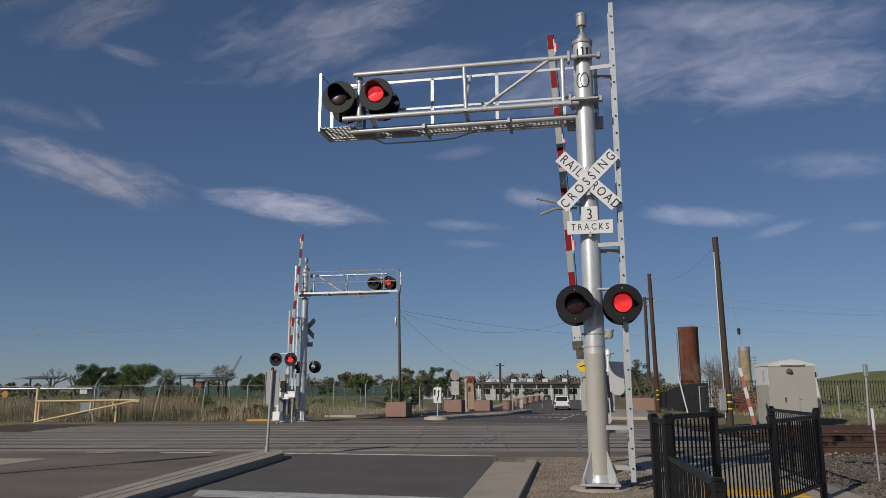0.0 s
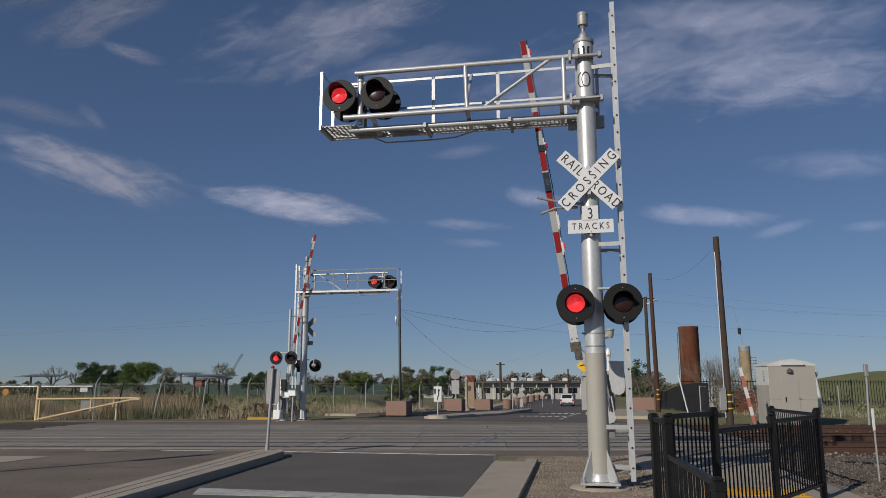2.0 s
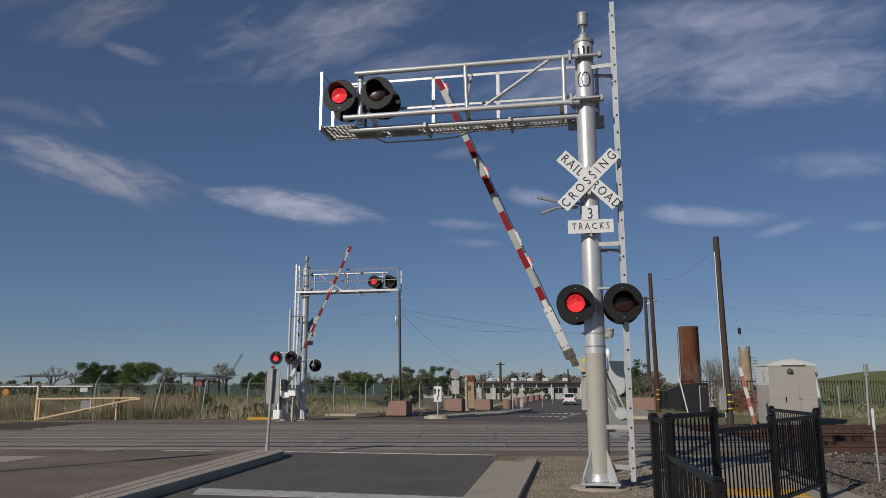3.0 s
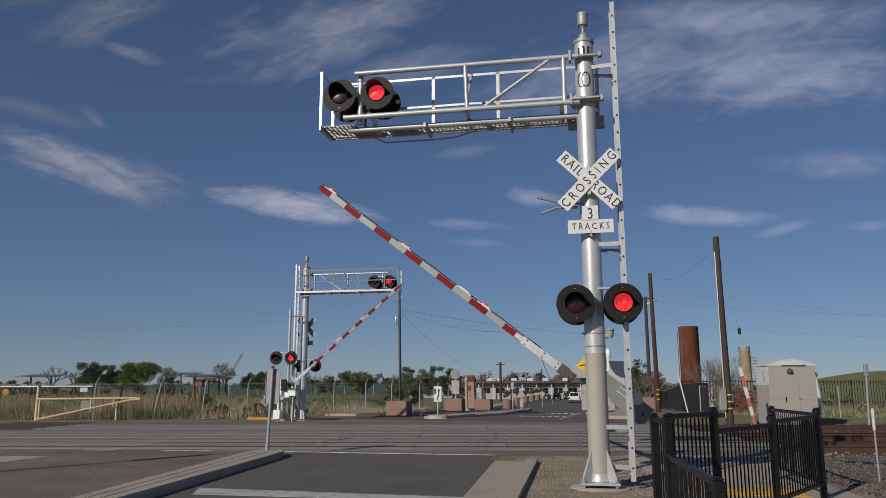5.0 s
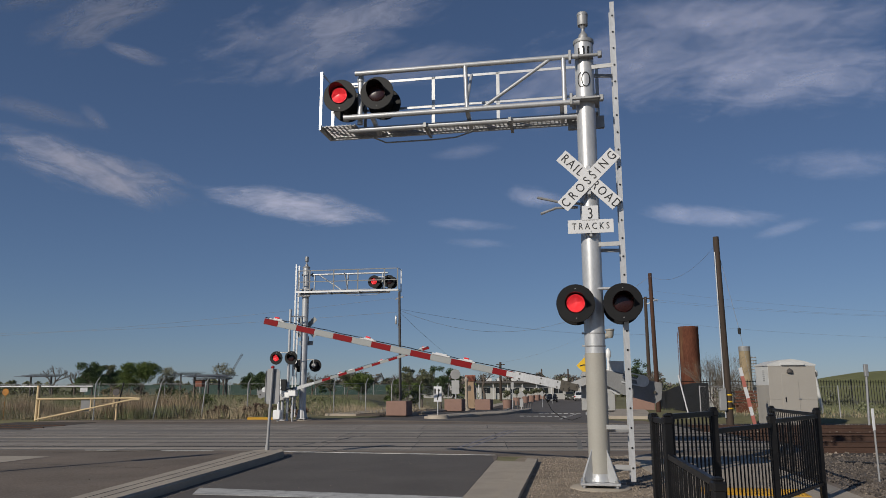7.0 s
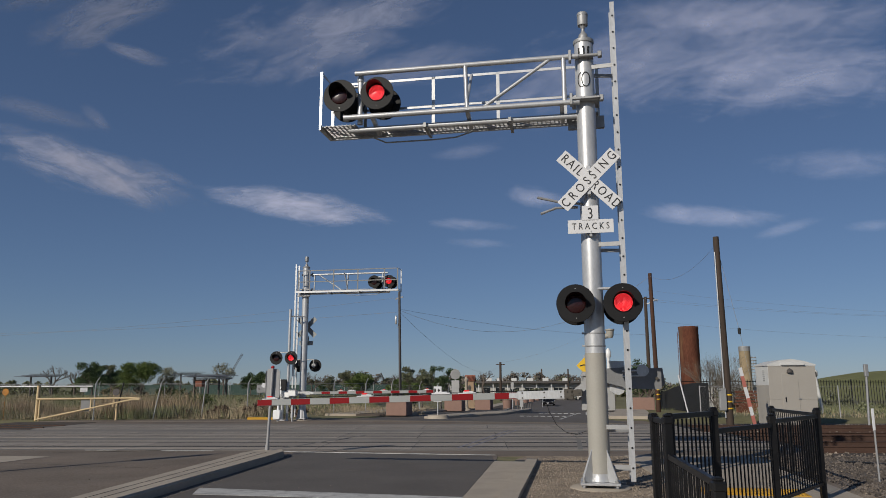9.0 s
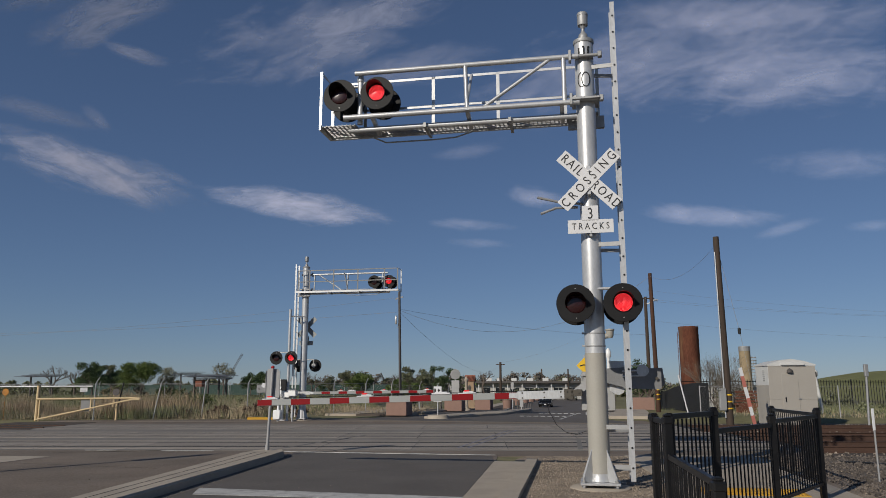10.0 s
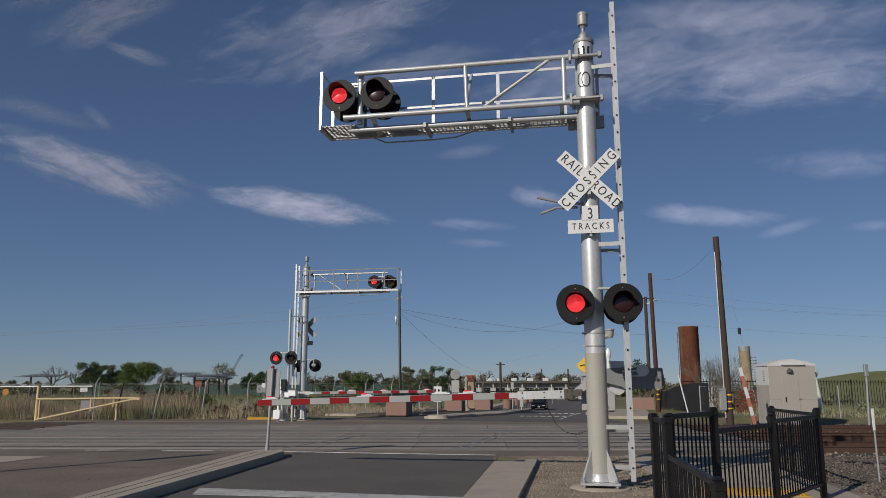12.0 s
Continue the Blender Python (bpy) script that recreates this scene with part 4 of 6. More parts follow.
CABINW = mat("white_cabin_paint", (0.5544, 0.5544, 0.5376), 0.6, 0, 0.05, 1, 30, 0.05, (0.5, 0.49, 0.46), 0.3)
BLACKWOOD = mat("blackened_fence_boards", (0.008, 0.0078, 0.0078), 0.8, 0, 0.3, 3, 30, 0.3, obrand=0.3)
BLUEGREY = mat("solar_panel_glass", (0.084, 0.0924, 0.1134), 0.3, 0, 0.1, 1, 10, 0)
STUCCO = mat("tan_stucco", (0.3024, 0.21, 0.1344), 0.9, 0, 0.1, 2, 30, 0.2)
TILE = mat("red_roof_tile", (0.2184, 0.0756, 0.0462), 0.8, 0, 0.15, 5, 30, 0.2, obrand=0.25)
WALLW = mat("pale_building_wall", (0.378, 0.3696, 0.3486), 0.8, 0, 0.06, 0.3, 10, 0.05, (0.42, 0.41, 0.39), 0.4)
FASCIA = mat("dark_roof_fascia", (0.0756, 0.0672, 0.063), 0.7, 0, 0.1, 1, 10, 0.1)
GLASS = mat("dark_window_glass", (0.0168, 0.02016, 0.02352), 0.08, 0, 0.1, 1, 10, 0)
SIGNY = mat("yellow_sign_sheeting", (0.72, 0.44, 0.015), 0.5, 0, 0.05, 3, 40, 0.02)
CARW = mat("white_car_paint", (0.6048, 0.6048, 0.6048), 0.25, 0, 0.03, 1, 10, 0)
CARB = mat("black_car_paint", (0.01008, 0.01092, 0.01344), 0.15, 0, 0.1, 1, 10, 0)
CARG = mat("olive_truck_paint", (0.0588, 0.063, 0.0462), 0.5, 0, 0.1, 1, 10, 0)
TYRE = mat("tyre_rubber", (0.0126, 0.0126, 0.0126), 0.9, 0, 0.2, 10, 40, 0.1)
TAIL = mat("red_tail_lamp", (0.336, 0.0084, 0.0084), 0.3, 0, 0.05, 3, 20, 0)
HEAD = mat("clear_head_lamp", (0.63, 0.63, 0.63), 0.15, 0.3, 0.05, 3, 20, 0)


def crown_mesh(seed, clumps, leaves, size, material, squash=0.75):
    """Leaves in clumps: clumps are (x, y, z, radius)."""
    rnd = random.Random(seed)
    v, f = [], []
    tot = sum(c[3] ** 2 for c in clumps)
    for cx, cy, cz, r in clumps:
        for i in range(int(leaves * r * r / tot)):
            a, b = rnd.uniform(0, 6.283), math.acos(rnd.uniform(-1, 1))
            d = r * rnd.uniform(0.35, 1.08)
            p = Vector((cx + d * math.sin(b) * math.cos(a), cy + d * math.sin(b) * math.sin(a), cz + squash * d * math.cos(b)))
            u = Vector((rnd.gauss(0, 1), rnd.gauss(0, 1), rnd.gauss(0, .8))).normalized()
            w = u.orthogonal().normalized()
            s = size * rnd.uniform(0.5, 1.3)
            k = len(v)
            v += [tuple(p - u * s), tuple(p + w * s * 0.5), tuple(p + u * s), tuple(p - w * s * 0.5)]
            f.append((k, k + 1, k + 2, k + 3))
    me = bpy.data.meshes.new("crown")
    me.from_pydata(v, [], f)
    me.materials.append(material)
    return me

def limb(b, p, d, L, r, depth, rnd, bend=0.35):
    q = p + d * L
    b.tube(p, q, r, r * 0.65, seg=6 if depth > 2 else 4, caps=False)
    ends = [q]
    if depth > 0:
        for i in range(rnd.choice((2, 3))):
            e = (d + Vector((rnd.gauss(0, bend), rnd.gauss(0, bend), rnd.gauss(0.08, bend * 0.6)))).normalized()
            ends += limb(b, q, e, L * rnd.uniform(0.6, 0.85), r * 0.62, depth - 1, rnd, bend)
    return ends

def make_tree(seed, x, y, h, w, label, material, leaves=2600, size=0.2, bare=False, z=None):
    rnd = random.Random(seed)
    t = thing("tree", label, "tree", pose(x, y, (fall(x, y) if z is None else z) - 0.05), "trees")
    b = Build()
    ends = limb(b, Vector((0, 0, 0)), Vector((rnd.gauss(0, .05), rnd.gauss(0, .05), 1)).normalized(), h * (0.24 if not bare else 0.2), h * (0.028 if not bare else 0.036), 4 if not bare else 6, rnd, 0.4 if not bare else 0.38)
    part("trunk", b, BARK, t)
    if leaves and not bare:
        cl = [(rnd.uniform(-.42, .42) * w, rnd.uniform(-.42, .42) * w, h * rnd.uniform(0.34, 0.86), w * rnd.uniform(0.13, 0.25)) for i in range(13)]
        cl += [(rnd.uniform(-.15, .15) * w, rnd.uniform(-.15, .15) * w, h * 0.62, w * 0.33), (0, 0, h * 0.85, w * 0.2)]
        part("crown", crown_mesh(seed, cl, leaves, size, material), None, t)
    return t

# rows of trees behind the field
PALELEAF = mat("grey_green_leaves", (0.19, 0.185, 0.12), 0.75, 0, 0.3, 0.8, 10, 0, island=0.45)
for i, (px, py, h, w, m, lab, dens) in enumerate([
        (-52.2, 112, 7.0, 4.4, LEAF, "dark", 9000), (-54.4, 114, 5.4, 3.6, LEAF, "dark", 5000), (-51.2, 116, 6.8, 2.9, LEAF2, "olive", 3500), (-49.2, 114, 5.8, 3.4, LEAF, "dark", 5000),
        (-43.4, 108, 6.7, 5.2, LEAF3, "bright green", 10000), (-46.0, 110, 5.2, 3.2, LEAF3, "bright green", 4500), (-40.9, 112, 6.3, 3.8, PALELEAF, "grey-green", 2200),
        (-34.4, 118, 7.2, 3.8, PALELEAF, "grey-green", 1500), (-30.7, 120, 5.3, 3.8, LEAF, "dark", 5000), (-27.9, 115, 5.5, 3.0, LEAF, "dark", 4000), (-25.2, 112, 4.6, 2.8, LEAF2, "olive", 3000),
        (-16.7, 104, 3.7, 1.2, LEAF, "dark", 1500), (-14.9, 100, 4.6, 1.8, LEAF2, "olive", 1500), (-13.5, 106, 5.4, 3.4, LEAF2, "olive", 3500), (-11.2, 100, 5.0, 3.8, LEAF3, "bright green", 7000),
        (-3.8, 62, 2.8, 1.9, LEAF3, "bright green", 2500), (-2.4, 64, 2.6, 1.6, LEAF3, "bright green", 2000),
        (-3.8, 80, 5.2, 2.4, LEAF2, "olive", 2600), (-2.3, 84, 5.2, 2.6, LEAF2, "olive", 2800), (-0.3, 90, 5.9, 2.6, LEAF, "dark", 2800), (1.1, 92, 5.6, 2.6, LEAF, "dark", 2600),
        (18.2, 70, 5.3, 2.4, LEAF, "dark", 1800), (3.1, 92, 3.6, 2.8, LEAF3, "bright green", 1500)]):
    make_tree(100 + i, px, py, h - 1.55 * ease(py, 40, 100) - fall(px, py), w * 0.9, lab + "-leaved field tree with a loose crown", m, int(dens * 0.8), 0.115)
for i, (px, py, h) in enumerate([(-58.1, 112, 6.9), (-56.7, 116, 6.2), (-16.0, 92, 4.8), (31, 140, 7.5), (34, 150, 7), (17.5, 64, 3.6), (7.2, 130, 6.5), (-7.5, 130, 5.5)]):
    make_tree(300 + i, px, py, 1.35 * (h - 1.55 * ease(py, 40, 100) - fall(px, py)), h, "bare leafless tree with fine twigs", None, 0, bare=True)

def twig_bush(x, y, h, w, stems, seed):
    r = random.Random(seed)
    t = thing("bush", "bare twiggy bush behind the wire fence", "bush", pose(x, y, fall(x, y) - 0.05))
    for k in range(4):
        b = Build()
        for i in range(stems // 4):
            d = Vector((r.gauss(0, w / h * 0.42), r.gauss(0, 0.3), 1)).normalized()
            limb(b, Vector((r.gauss(0, .2), r.gauss(0, .2), 0)), d, h * r.uniform(0.26, 0.36), 0.026, 4, r, 0.24)
        part("stem", b, TWIGS, t)
twig_bush(18.9, 52, 3.9, 3.6, 24, 71)
twig_bush(21.3, 56, 3.0, 2.4, 16, 72)

# far woods and scrub along the horizon
rnd = random.Random(5)
def thicket(name, label, x0, x1, y0, y1, h0, h1, n, leaves, size, material, seed):
    r = random.Random(seed)
    cl = []
    for i in range(n):
        x, y = r.uniform(x0, x1), r.uniform(y0, y1)
        h = r.uniform(h0, h1)
        for k in range(3):
            cl.append((x + r.gauss(0, h * .3), y, fall(x, y) + h * r.uniform(0.1, 0.85), h * r.uniform(0.18, 0.34)))
    tagged(part(name, crown_mesh(seed, cl, leaves, size, material), None), label, "scrub", kind="stuff")

thicket("woods", "distant line of hazy grey-green woods", -260, -20, 210, 300, 3.5, 6.5, 90, 16000, 0.6, LEAF2, 11)
thicket("woods", "distant line of hazy brown woods", -40, 75, 220, 300, 3.5, 8.0, 130, 30000, 0.42, TWIGS, 12)
thicket("woods", "distant line of green woods behind the building", -6, 80, 200, 260, 3, 6.5, 60, 14000, 0.42, LEAF2, 13)
thicket("scrub", "low dark scrub in the field", -75, -44, 112, 126, 0.8, 2.0, 30, 4000, 0.2, LEAF2, 14)
thicket("scrub", "brown dry brush along the fence", -11.5, -7.2, 37.6, 39.5, 0.35, 0.75, 26, 4200, 0.07, BRUSH, 15)
thicket("scrub", "green weeds behind the wire fence", -30, -9, 44, 60, 0.4, 0.9, 40, 6000, 0.08, GREEN, 16)
thicket("scrub", "green weeds beside the cabin", 17.5, 40, 37.5, 46, 0.3, 0.75, 46, 6000, 0.08, GREEN, 17)
thicket("scrub", "bright shrubs behind the cabin", 24, 34, 60, 70, 1.4, 2.2, 14, 2500, 0.14, LEAF2, 18)

thicket("scrub", "dark clipped hedge line before the trees", -38, -33.4, 100, 103, 0.9, 1.6, 16, 2600, 0.16, LEAF, 19)
thicket("scrub", "dense green thistles in the field", -19.0, -15.6, 47, 52, 0.7, 1.2, 22, 4200, 0.08, LEAF3, 20)
thicket("scrub", "brown dry brush along the fence", -13.5, -9.2, 37.4, 39.0, 0.2, 0.5, 40, 5500, 0.05, BRUSH, 21)
scr = thing("screened_fence", "long fence hung with dark green screen cloth", "fence")
for k in range(12):
    x = -62 + 5.0 * k
    part("post", Build().tube((x, 130, -0.1), (x, 130, 1.75), 0.05, seg=6), GALVD, scr)
    part("screen", Build().box((x + 2.5, 130.06, 0.87), (4.9, 0.03, 1.7), 0.004), SCREEN, scr)

def grass(name, label, area, n, h0, h1, material, seed):
    r = random.Random(seed)
    v, f = [], []
    (x0, x1), (y0, y1) = area
    for i in range(n):
        u = r.random() ** 1.6
        x, y = r.uniform(x0, x1), y0 + (y1 - y0) * u
        if noise.noise((x * 0.22, y * 0.22, seed)) + r.uniform(-0.45, 0.45) < 0:
            continue
        z = fall(x, y)
        tall = 0.75 + 0.8 * max(-0.4, noise.noise((x * 0.45, y * 0.3, seed + 7.3)))
        for k in range(3):
            h, a = r.uniform(h0, h1) * tall, r.uniform(0, 6.283)
            w = 0.006 + y * 0.00014
            dx, dy = math.cos(a), math.sin(a)
            lx, ly = r.gauss(0, .22) * h, r.gauss(0, .22) * h
            px, py = x + r.gauss(0, .12), y + r.gauss(0, .12)
            j = len(v)
            v += [(px - w * dx, py - w * dy, z - 0.02), (px + w * dx, py + w * dy, z - 0.02), (px + lx, py + ly, z + h)]
            f.append((j, j + 1, j + 2))
    me = bpy.data.meshes.new(name)
    me.from_pydata(v, [], f)
    me.materials.append(material)
    tagged(part(name, me, None), label, "grass", kind="stuff")

grass("grass", "tall dry golden grass in the field", ((-48, -8.8), (36.6, 70)), 28000, 0.2, 0.8, DRY, 1)
grass("grass", "patches of green grass in the field", ((-48, -8.0), (37.0, 95)), 60000, 0.2, 0.9, GREEN, 2)
grass("grass", "tall pale plumes of dry grass", ((-22, -15.0), (37.4, 48)), 4200, 0.6, 1.6, PLUME, 9)
grass("grass", "dry golden grass behind planters", ((-9.5, -1), (41, 75)), 5000, 0.2, 0.6, DRY, 3)
grass("grass", "green and dry grass behind the cabin", ((17, 60), (37.5, 75)), 12000, 0.2, 0.6, GREEN, 4)
grass("grass", "dry grass beside the ballast", ((15.5, 60), (35.2, 48)), 3000, 0.12, 0.4, DRY, 6)

# green hill
def make_hill():
    b, vs = Build(), []
    nx, ny = 26, 12
    for j in range(ny):
        for i in range(nx):
            x, y = 60 + i * 12.0, 150 + j * 14.0
            s = min(max((x - 64 - (y - 150) * 0.28) / 75, 0), 1)
            k = min(j / 3.0, 1.0)
            vs.append((x, y, -1.6 + 8.6 * s * s * (3 - 2 * s) * k + noise.noise((x * .05, y * .05, 0)) * 0.3 * k))
    b.add(vs, [(j * nx + i, j * nx + i + 1, (j + 1) * nx + i + 1, (j + 1) * nx + i) for j in range(ny - 1) for i in range(nx - 1)], True)
    tagged(part("hill", b, mat("hill_grass", (0.168, 0.1722, 0.0672), 0.95, 0, 0.25, 0.08, 1.5, 0.4, (0.22, 0.2, 0.09), 0.5, 0.2, 0.04)), "smooth green grassy hill", "hill", kind="structure")
make_hill()

# ---- wire fences ----
def wire_fence(name_label, pts, h, barb=True, link=True, lean=None, step=0.2, zs=None):
    f = thing("wire_fence", name_label, "fence", group="wire fences")
    lean = lean or {}
    for i, (x, y) in enumerate(pts):
        z = fall(x, y)
        lx = lean.get(i, 0.0)
        b = Build().tube((x, y, z), (x + lx, y, z + h), 0.032, seg=8)
        if barb:
            b.tube((x + lx, y, z + h), (x + lx + 0.12, y + 0.1, z + h + 0.28), 0.02, seg=6)
        part("post", b, GALVD, f)
    for i, (a, c) in enumerate(zip(pts, pts[1:])):
        za, zc = fall(*a), fall(*c)
        part("top_wire", Build().tube((*a, za + h - 0.04), (*c, zc + h - 0.04), 0.009, seg=6, caps=False), GALVD, f)
        if link:
            b = Build()
            L = (Vector(c) - Vector(a)).length
            n = int(L / step)
            P = lambda s, t: (a[0] + (c[0] - a[0]) * s, a[1] + (c[1] - a[1]) * s, za + (zc - za) * s + 0.04 + (h - 0.08) * t)
            k = (h - 0.08) / L
            for j in range(-int(h / step), n):
                for up in (0, 1):
                    s0, s1, t0, t1 = j * step / L, j * step / L + k, 0.0, 1.0
                    if s0 < 0:
                        t0, s0 = -s0 / k, 0.0
                    if s1 > 1:
                        t1, s1 = 1 - (s1 - 1) / k, 1.0
                    if t1 > t0:
                        b.tube(P(s0, 1 - t0 if up else t0), P(s1, 1 - t1 if up else t1), 0.0016, seg=3, caps=False)
            tagged(part("chain_link", b, GALVD, f), kind="stuff")
    return f

wire_fence("galvanised chain-link fence with leaning posts", [(-40, 36.0), (-34, 36.0), (-28, 36.0), (-22, 36.0), (-16.7, 36.2), (-14.0, 36.6), (-11.9, 37.3), (-9.9, 38.2), (-7.9, 38.6)], 1.72, lean={5: 0.3, 6: 0.15, 7: 0.02})
wire_fence("galvanised chain-link fence along the footpath", [(-7.5, 39.5), (-6.0, 41.5), (-4.5, 44), (-3.2, 47), (-1.6, 52), (0.4, 58), (3.0, 68)], 1.75)
wire_fence("chain-link fence behind the rails and cabin", [(12.6, 37.0), (16.0, 37.0), (19.4, 37.0), (23, 36.8), (27, 36.6), (32, 36.4), (40, 36)], 1.55, barb=False)
wire_fence("dark wire fence in the field behind", [(-60, 92), (-50, 92), (-42, 92), (-34, 92), (-26, 92), (-18, 92), (-10, 92), (-3, 92)], 1.9, link=False)

pf = thing("picket_fence", "tall black picket fence before the hill", "fence")
pme = Build().box((0, 0, 0.95), (0.035, 0.03, 1.9)).mesh("picket", BLACK)
for i in range(200):
    x, y = 17.5 + 0.23 * i, 55.5 + 0.036 * i
    part("picket", pme, None, pf, at=pose(x, y, fall(x, y) + 0.35))
for z in (0.6, 2.1):
    part("rail", Build().bar((17.4, 55.52, fall(17.4, 55.5) + z), (63.6, 62.7, fall(63.6, 62.7) + z), 0.04, 0.05), BLACK, pf)
for i in range(14):
    x, y = 17.5 + 3.45 * i, 55.55 + 0.54 * i
    part("post", Build().box((x, y, fall(x, y) + 1.15), (0.08, 0.08, 2.3), 0.01), BLACK, pf)

bf = thing("board_fence", "blackened board fence sloping down beside the road", "fence")
bme = Build().box((0, 0, 0.85), (0.03, 0.52, 1.72), 0.004).mesh("board", BLACKWOOD)
for i in range(76):
    f = i / 76
    x, y = 12.85 + 9.75 * f, 36.6 + 43 * f
    part("board", bme, None, bf, at=pose(x, y, fall(x, y) - 0.02, 0, 0, -12.8))

# ---- field gate and its signs ----
ORANGE = mat("faded_orange_paint", (0.45, 0.2, 0.04), 0.7, 0, 0.4, 9, 30, 0.05, (0.06, 0.05, 0.04), 0.8, 0.3, 9, stretch=(0.2, 1, 1))
g = thing("barrier_gate", "cream painted tubular barrier gate", "gate")
part("post", Build().tube((-19.0, 35.4, 0), (-19.0, 35.4, 1.62), 0.075, seg=12).tube((-18.85, 35.35, 0), (-18.85, 35.35, 1.05), 0.05, seg=10), CREAM, g)
part("beam", Build().tube((-19.0, 35.3, 1.0), (-14.3, 35.3, 1.04), 0.045, seg=10), CREAM, g)
part("strut", Build().tube((-19.0, 35.3, 0.05), (-14.4, 35.3, 1.0), 0.04, seg=10), CREAM, g)
part("stay", Build().bar((-16.45, 35.3, 0.45), (-16.45, 35.3, 1.0), 0.06, 0.05, (0, 1, 0)), CREAM, g)
part("stay", Build().bar((-15.4, 35.3, 0.62), (-15.4, 35.3, 1.0), 0.05, 0.05, (0, 1, 0)), CREAM, g)
part("bracket", Build().box((-14.3, 35.3, 1.0), (0.26, 0.08, 0.12), 0.01), CREAM, g)
b = tagged(part("bollard", Build().tube((-15.35, 35.6, 0), (-15.35, 35.6, 0.8), 0.06, seg=12), CREAM), "cream steel bollard beside the gate", "bollard")
tagged(part("pole_rail", Build().tube((-26, 35.95, 1.58), (-16.8, 36.1, 1.58), 0.035, seg=8), GALV), "galvanised pipe rail on the fence top", "rail")
part("sheet", Build().box((-16.72, 35.36, 0.7), (0.42, 0.01, 0.55), 0.004), LEVER, g, "blank grey sheet")
for x, z, m, lab in ((-20.85, 1.32, ORANGE, "round faded orange warning disc on the fence"), (-15.62, 1.3, FASCIA, "round dark brown disc on a fence post")):
    tagged(part("disc_sign", Build().lathe([(0.0, -0.008), (0.16, -0.008), (0.165, 0), (0.16, 0.008), (0, 0.008)], (x, 36.02 if x > -18 else 35.93, z), "y", 20).tube((x, 36.0 if x > -18 else 35.95, 0.0), (x, 36.05 if x > -18 else 35.95, z), 0.012, seg=6), m), lab, "sign")
t = tagged(part("notice", Build().box((-17.15, 35.98, 1.42), (0.34, 0.01, 0.2), 0.004), WHITE), "small white notice on the fence", "sign")
for k in range(3):
    part("text_bar", Build().box((-17.15, 35.97, 1.46 - 0.05 * k), (0.24, 0.006, 0.015)), INK, t)
wp = thing("fence_post", "black leaning steel post in the dry grass", "post")
part("shaft", Build().tube((-15.7, 36.2, 0), (-15.4, 36.3, 1.75), 0.03, seg=8), BLACK, wp)
wp = thing("fence_post", "short broken leaning post in the dry grass", "post")
part("shaft", Build().tube((-12.9, 37.0, 0), (-13.2, 37.1, 0.7), 0.025, seg=8), BLACK, wp)

# ---- cabin ----
c = thing("signal_cabin", "beige metal signal cabin with white upper side", "cabin", pose(14.5, 31.85, -0.04, 0, 0, -2.4) @ Matrix.Diagonal((0.84, 0.64, 1.0, 1)))
part("wall", Build().box((0, 0, 0.8), (2.3, 2.2, 1.6), 0.015), CABIN, c, "beige painted lower wall")
part("upper_wall", Build().box((0, 0, 2.02), (2.302, 2.202, 0.84), 0.012), CABINW, c, "white upper wall")
part("front_panel", Build().box((0, -1.107, 1.72), (2.29, 0.012, 1.4), 0.003), CABIN, c)
rf = Build()
prof = [(-1.19, 2.45), (-0.6, 2.61), (0, 2.68), (0.6, 2.61), (1.19, 2.45), (1.19, 2.40), (-1.19, 2.40)]
n = len(prof)
rf.add([(x, -1.15, z) for x, z in prof] + [(x, 1.18, z) for x, z in prof], [tuple(range(n)), tuple(range(n, 2 * n))[::-1]] + [(i, (i + 1) % n, n + (i + 1) % n, n + i) for i in range(n)])
part("roof", rf, CABINW, c, "shallow white pitched roof")
part("vent_hood", Build().box((0.05, -1.2, 2.46), (1.15, 0.1, 0.08), 0.01), CABINW, c)
part("gable_panel", Build().box((0, -1.11, 2.42), (2.28, 0.016, 0.06), 0.003), CABIN, c)
part("base_frame", Build().box((0, 0, -0.05), (2.2, 2.1, 0.12), 0.01), FASCIA, c)
dr = part("door", Build().box((-0.12, -1.118, 1.1), (0.8, 0.02, 1.95), 0.006), CABIN, c)
part("handle", Build().box((-0.38, -1.14, 1.02), (0.05, 0.04, 0.2), 0.008), BLACK, dr)
part("hinge", Build().box((0.3, -1.135, 1.05), (0.14, 0.02, 0.06), 0.005), GALVD, dr)
part("door_lamp", Build().lathe([(0.02, 2.3), (0.14, 2.22), (0.15, 2.12), (0.0, 2.12)], (-0.12, -1.2, 0), seg=14), FASCIA, c)
part("side_lamp", Build().box((1.2, -0.9, 2.05), (0.12, 0.14, 0.22), 0.02), FASCIA, c)
nt = part("stencil", Build().box((-1.152, -0.35, 2.0), (0.006, 0.5, 0.5)), CABINW, c)
for k in range(6):
    part("text_bar", Build().box((-1.158, -0.35, 2.2 - 0.08 * k), (0.006, 0.34, 0.03)), GALVD, nt)

